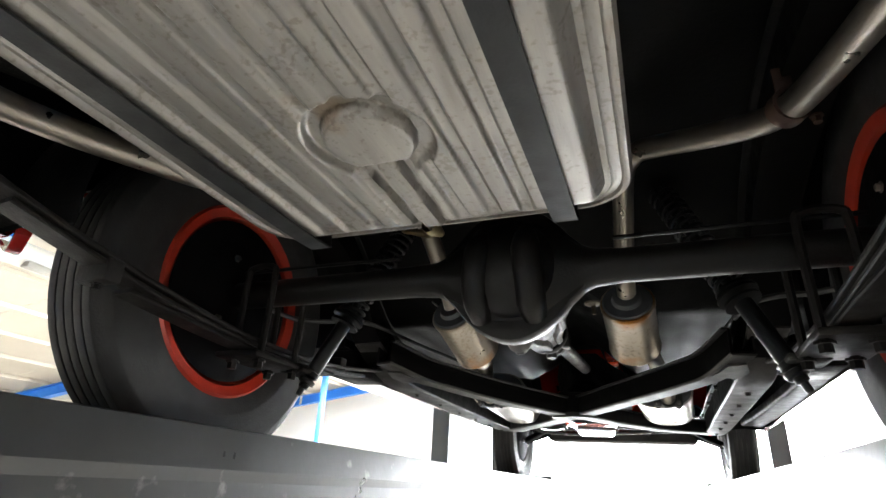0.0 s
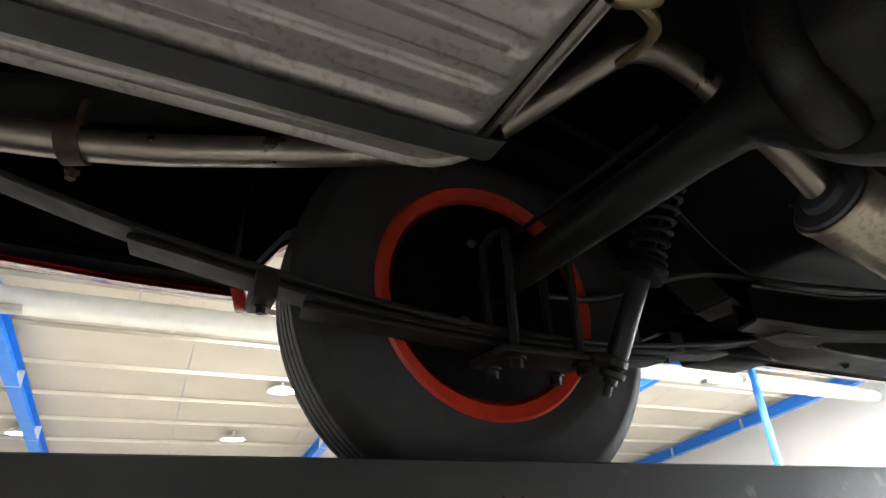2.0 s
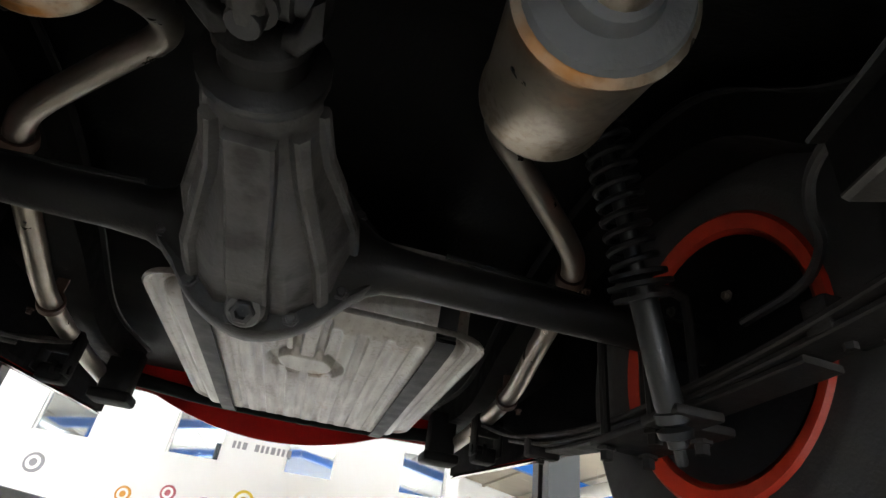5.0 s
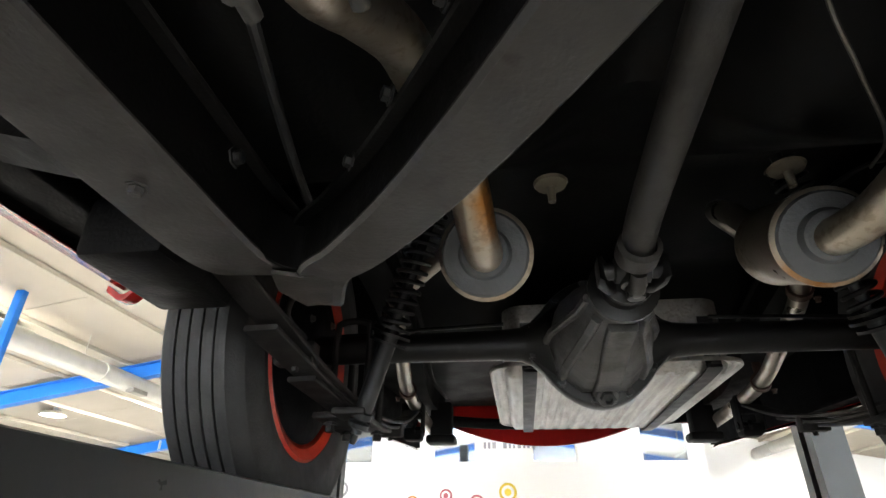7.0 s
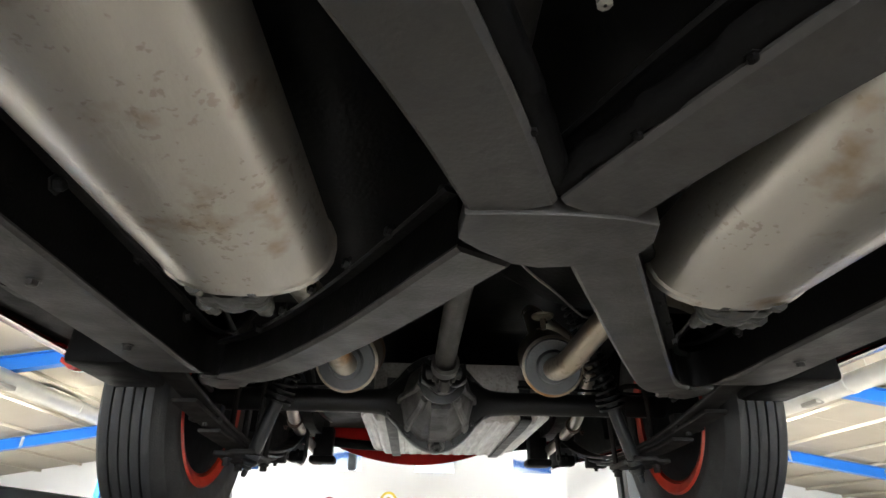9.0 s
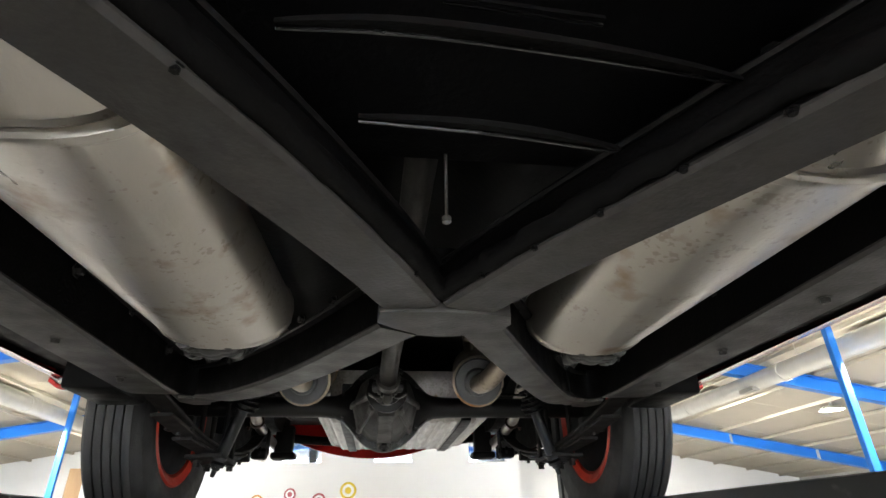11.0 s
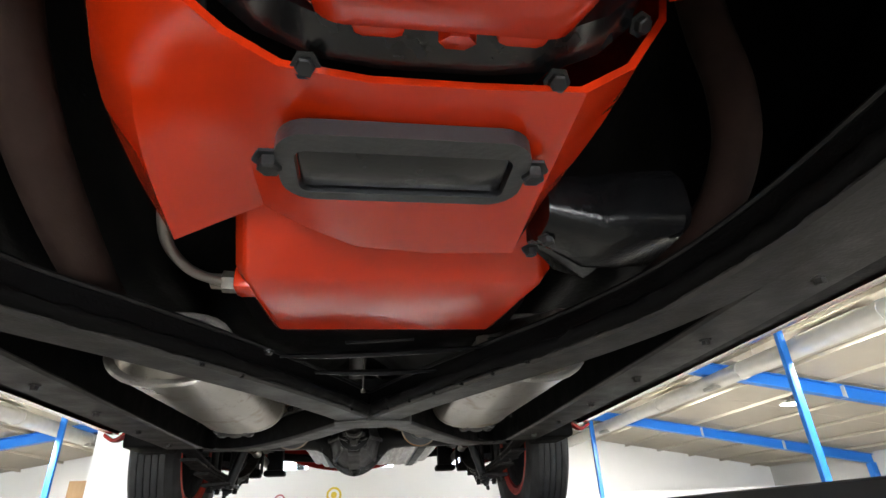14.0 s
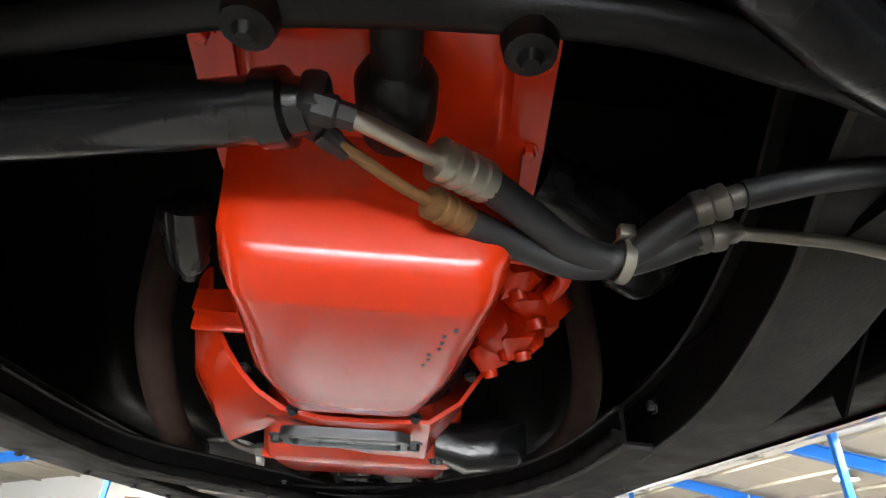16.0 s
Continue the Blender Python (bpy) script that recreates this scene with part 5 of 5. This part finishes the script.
bell = cp("bell_housing", b, REDE, None, "red enamelled bell housing with a notched lower edge", angle=24)
b = B()
rings(b, [usec(2.204, -0.05, 0.185, 0.165, 0.5, 0.3, 0.13), usec(2.232, -0.052, 0.182, 0.16, 0.5, 0.304, 0.13)])
fp("flywheel_cover", b, GLOSSB, bell, "black flywheel cover")
bolts("bell_bolt", [((0.1, 2.203, 0.35), (0.3, 0.6, -1)), ((0.028, 2.203, 0.3), (0, 0.6, -1)), ((-0.13, 2.203, 0.3), (0, 0.6, -1)), ((-0.2, 2.203, 0.36), (-0.3, 0.6, -1))], DBOLT, bell, 0.0062, FRONT)
b = B()
gx0, gx1, gy0, gy1, gz = -0.126, 0.052, 2.092, 2.17, 0.274
ring = [(gx0 + (gx1 - gx0) / 2 + u, (gy0 + gy1) / 2 + v) for u, v in rrect((gx1 - gx0) / 2, (gy1 - gy0) / 2, 0.024, 6)]
slot = [(gx0 + (gx1 - gx0) / 2 + u, (gy0 + gy1) / 2 - 0.004 + v) for u, v in rrect((gx1 - gx0) / 2 - 0.0125, (gy1 - gy0) / 2 - 0.014, 0.009, 6)]
rings(b, [[Vector((x, y, z)) for x, y in loop] for loop, z in ((ring, 0.287), (ring, gz + 0.002), (ring, gz), (slot, gz), (slot, 0.2835), (ring, 0.287))], cap=False)
mount = fp("gearbox_mount", b, MOUNT, None, "grey rectangular gearbox mount with slot")
b = B()
box(b, gx0 + 0.0135, gx1 - 0.0135, gy0 + 0.012, gy1 - 0.02, gz + 0.0035, 0.2838, 0.003)
fp("recessed_panel", b, GLOSSB, mount, "dark recessed panel")
bolts("mount_bolt", [((gx0 - 0.005, 2.133, 0.281), (0, 0, -1)), ((gx1 + 0.005, 2.133, 0.281), (0, 0, -1))], DBOLT, mount, 0.0085, FRONT)
# gearbox
b = B()
rings(b, [usec(1.737, -0.038, 0.152, 0.145, 0.345, 0.294, 0.012), usec(1.742, -0.038, 0.155, 0.148, 0.35, 0.287, 0.014), usec(1.752, -0.038, 0.157, 0.149, 0.355, 0.285, 0.014), usec(1.86, -0.042, 0.168, 0.16, 0.375, 0.2845, 0.012), usec(1.905, -0.045, 0.173, 0.165, 0.38, 0.2845, 0.012), usec(1.918, -0.045, 0.174, 0.166, 0.385, 0.288, 0.012), usec(1.985, -0.04, 0.162, 0.152, 0.4, 0.322, 0.012), usec(2.02, -0.035, 0.14, 0.13, 0.41, 0.345, 0.012)])
gear = fp("gearbox_pan", b, REDE, None, "glossy red gearbox sump pan", angle=50)
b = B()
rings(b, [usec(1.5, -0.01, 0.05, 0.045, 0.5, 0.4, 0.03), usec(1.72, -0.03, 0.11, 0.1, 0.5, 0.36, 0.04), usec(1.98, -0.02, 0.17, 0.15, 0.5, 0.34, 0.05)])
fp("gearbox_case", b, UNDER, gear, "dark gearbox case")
b = B()
tube(b, [(0.125, 1.87, 0.3), (0.15, 1.878, 0.298), (0.178, 1.905, 0.302), (0.19, 1.95, 0.32), (0.18, 2.0, 0.37)], 0.0056, 10)
line = fp("cooler_line", b, BOLT, gear, "plated steel cooler line")
b = B()
lathe(b, [(0.006, -0.004), (0.0125, -0.003), (0.0125, 0.012), (0.009, 0.013), (0.009, 0.024), (0.006, 0.025)], (0.136, 1.87, 0.3), (1, 0.1, 0), 6)
fp("hex_nut", b, BOLT, line, "dull plated hex fitting")
b = B()
box(b, 0.1, 0.135, 1.852, 1.886, 0.287, 0.315, 0.006)
fp("pan_boss", b, REDE, gear)
b = B()
nose = [(-0.165, 1.875, 0.352), (-0.215, 1.862, 0.345), (-0.245, 1.858, 0.35), (-0.29, 1.856, 0.355), (-0.305, 1.855, 0.36)]
size = [(0.028, 0.026), (0.04, 0.034), (0.046, 0.036), (0.046, 0.036), (0.036, 0.028)]
rings(b, [[Vector((x, y + u, z + v)) for u, v in rrect(w, h, h * 0.55, 3)] for (x, y, z), (w, h) in zip(nose, size)])
starter = cp("starter_motor", b, STARTM, bell, "black starter motor", angle=35)
b = B()
loop = [Vector((-0.165, 1.83, 0.34)), Vector((-0.2, 1.8, 0.325)), Vector((-0.236, 1.786, 0.322)), Vector((-0.243, 1.795, 0.324)), Vector((-0.238, 1.83, 0.318)), Vector((-0.2, 1.862, 0.316)), Vector((-0.168, 1.868, 0.328))]
rings(b, [loop, [p + Vector((0.002, 0.012, 0.03)) for p in loop]])
cp("starter_nose", b, STARTM, starter, "black folded nose casting", smooth=False)
bolts("starter_bolt", [((-0.166, 1.835, 0.331), (0, 0, -1)), ((-0.172, 1.868, 0.326), (0, 0, -1))], DBOLT, starter, 0.006)
# ---- front steering ----
b = B()
c0, c1 = Vector((0.34, 2.612, 0.345)), Vector((-0.05, 2.69, 0.36))
d = (c1 - c0).normalized()
LL = (c1 - c0).length
lathe(b, [(0.017, 0), (0.0195, 0.004), (0.02, LL - 0.03), (0.0235, LL - 0.028), (0.0235, LL - 0.012), (0.018, LL - 0.01), (0.016, LL)], c0, d, 28, True)
ram = fp("steering_cylinder", b, GLOSSB, None, "glossy black power steering cylinder")
b = B()
box(b, -0.062, -0.044, 2.672, 2.706, 0.346, 0.376, 0.006)
lathe(b, [(0.01, 0), (0.01, 0.012), (0.008, 0.014), (0.008, 0.024)], (-0.054, 2.697, 0.353), (-1, -0.2, -0.1), 6)
lathe(b, [(0.008, 0), (0.008, 0.01), (0.0065, 0.012), (0.0065, 0.02)], (-0.057, 2.68, 0.35), (-0.7, -0.65, -0.15), 6)
fp("cylinder_end", b, DBOLT, ram, "dark end block with unions")
b = B()
tube(b, [(-0.06, 2.696, 0.352), (-0.08, 2.691, 0.35), (-0.105, 2.676, 0.35), (-0.13, 2.659, 0.352)], 0.0058, 10)
fp("pressure_line", b, ZINC, ram, "plated pressure line")
b = B()
tube(b, [(-0.06, 2.678, 0.349), (-0.08, 2.664, 0.345), (-0.105, 2.644, 0.342), (-0.13, 2.626, 0.341)], 0.0042, 10)
fp("return_line", b, RUST, ram, "brownish return line")
for nm, p, q, r, m, lab in (("hose_ferrule", (-0.124, 2.663, 0.352), (-0.162, 2.638, 0.354), 0.0145, ZINC, "crimped plated ferrule"), ("hose_ferrule", (-0.122, 2.632, 0.341), (-0.152, 2.61, 0.341), 0.0115, RUST, "rusty crimped ferrule")):
    b = B()
    p, q = Vector(p), Vector(q)
    L = (q - p).length
    pr = [(r * 0.6, 0)]
    for k in range(4):
        pr += [(r, L * (k + 0.08) / 4), (r, L * (k + 0.62) / 4), (r * 0.86, L * (k + 0.7) / 4), (r * 0.86, L * (k + 0.95) / 4)]
    lathe(b, pr + [(r * 0.6, L)], p, q - p, 14, True)
    fp(nm, b, m, ram, lab)
b = B()
tube(b, [(-0.16, 2.639, 0.354), (-0.195, 2.616, 0.345), (-0.225, 2.6, 0.334), (-0.258, 2.594, 0.329), (-0.285, 2.6, 0.335), (-0.312, 2.61, 0.344)], 0.012, 12)
fp("power_hose", b, HOSE, ram, "black rubber pressure hose")
b = B()
tube(b, [(-0.15, 2.611, 0.341), (-0.19, 2.595, 0.335), (-0.23, 2.588, 0.327), (-0.262, 2.598, 0.329), (-0.285, 2.618, 0.342), (-0.305, 2.632, 0.354)], 0.011, 12)
fp("power_hose", b, HOSE, ram, "black rubber return hose")
b = B()
lathe(b, [(0.0155, -0.004), (0.0168, -0.004), (0.0168, 0.004), (0.0155, 0.004)], (-0.262, 2.597, 0.328), (1, 0.1, 0.1), 18)
box(b, -0.268, -0.256, 2.606, 2.616, 0.338, 0.348, 0.002)
fp("hose_clip", b, ZINC, ram, "plated hose clip")
for p, q in (((-0.307, 2.608, 0.343), (-0.342, 2.614, 0.35)), ((-0.3, 2.629, 0.352), (-0.335, 2.645, 0.36))):
    b = B()
    p, q = Vector(p), Vector(q)
    lathe(b, [(0.009, 0), (0.0125, 0.003), (0.0125, 0.012), (0.0108, 0.014), (0.0125, 0.017), (0.0125, 0.024), (0.0085, 0.026), (0.0085, 0.034), (0.006, 0.038)], p, q - p, 12, True)
    fp("hose_ferrule", b, BOLT, ram, "dull plated crimped ferrule")
for r, m, run in ((0.0105, HOSE, [(-0.332, 2.643, 0.359), (-0.38, 2.66, 0.366), (-0.45, 2.668, 0.376), (-0.53, 2.66, 0.4)]), (0.005, ZINC, [(-0.335, 2.612, 0.349), (-0.38, 2.615, 0.347), (-0.43, 2.616, 0.343), (-0.53, 2.6, 0.335)])):
    b = B()
    tube(b, run, r, 10)
    fp("hydraulic_line", b, m, ram, "black hydraulic hose" if m is HOSE else "thin bright steel hydraulic line")
b = B()
lathe(b, [(0.017, 0.0), (0.023, 0.005), (0.026, 0.02), (0.026, 0.05), (0.021, 0.058), (0.0155, 0.062), (0.015, 0.14)], (-0.097, 2.638, 0.388), (0.0, 1, 0.03), 24, True)
fp("ball_joint_housing", b, AXLEM, ram, "black ball joint housing")
b = B()
tube(b, [(0.45, 2.63, 0.366), (0.3, 2.67, 0.368), (0.114, 2.713, 0.37), (-0.03, 2.746, 0.372), (-0.2, 2.757, 0.371), (-0.3, 2.742, 0.37), (-0.37, 2.725, 0.37), (-0.56, 2.66, 0.38)], 0.0125, 14)
fp("relay_rod", b, AXLEM, None, "satin black steering relay rod")
for x in (-0.03, -0.165):
    b = B()
    lathe(b, [(0.004, -0.02), (0.007, -0.015), (0.013, -0.013), (0.015, 0.0), (0.014, 0.013), (0.008, 0.02)], (x, 2.748, 0.362), (0, 0, 1), 14, True)
    fp("tie_rod_end", b, AXLEM, None, "black tie rod end")
b = B()
tube(b, [(0.66, 2.72, 0.37), (0.52, 2.78, 0.36), (0.32, 2.88, 0.355), (0.05, 2.9, 0.345), (-0.12, 2.87, 0.335), (-0.25, 2.807, 0.325), (-0.31, 2.778, 0.325), (-0.42, 2.74, 0.33), (-0.66, 2.7, 0.36)], 0.016, 12)
fp("stabiliser_bar", b, GLOSSB, None, "glossy black stabiliser bar")
b = B()
box(b, -0.47, 0.47, 3.02, 3.22, 0.36, 0.46, 0.03)
cp("front_crossmember", b, FRAME, None, "satin black front crossmember")
for sx in (-1, 1):
    b = B()
    for y in (2.82, 3.06):
        sweep(b, mirror([(0.42, y, 0.42), (0.53, (y + 2.94) / 2, 0.37), (0.66, 2.94, 0.32)], sx), rrect(0.022, 0.016, 0.008, 2), 4)
    lathe(b, [(0.03, -0.02), (0.035, 0.0), (0.03, 0.04)], (sx * 0.66, 2.94, 0.31), (0, 0, 1), 16, True)
    cp("lower_control_arm", b, BLACK, None, "black front lower control arm")
    b = skin([[(sx * 0.42, y, 0.4), (sx * 0.5, y, 0.5), (sx * 0.58, y, 0.72), (sx * 0.62, y, 0.95)] for y in np.linspace(2.05, 3.5, 12)], 0.008)
    cp("splash_apron", b, UNDER, None, "black engine bay splash apron")
b = B()
plate = [(2.225, 0.53), (2.262, 0.444), (2.176, 0.345), (2.172, 0.36), (2.168, 0.53)]
rings(b, [[Vector((-0.602 + w, y, z)) for y, z in plate] for w in (0.0, 0.004)])
box(b, -0.606, -0.596, 2.243, 2.251, 0.44, 0.448, 0.001)
cp("splash_bracket", b, BLACK, None, "black pointed sheet metal splash bracket", smooth=False)
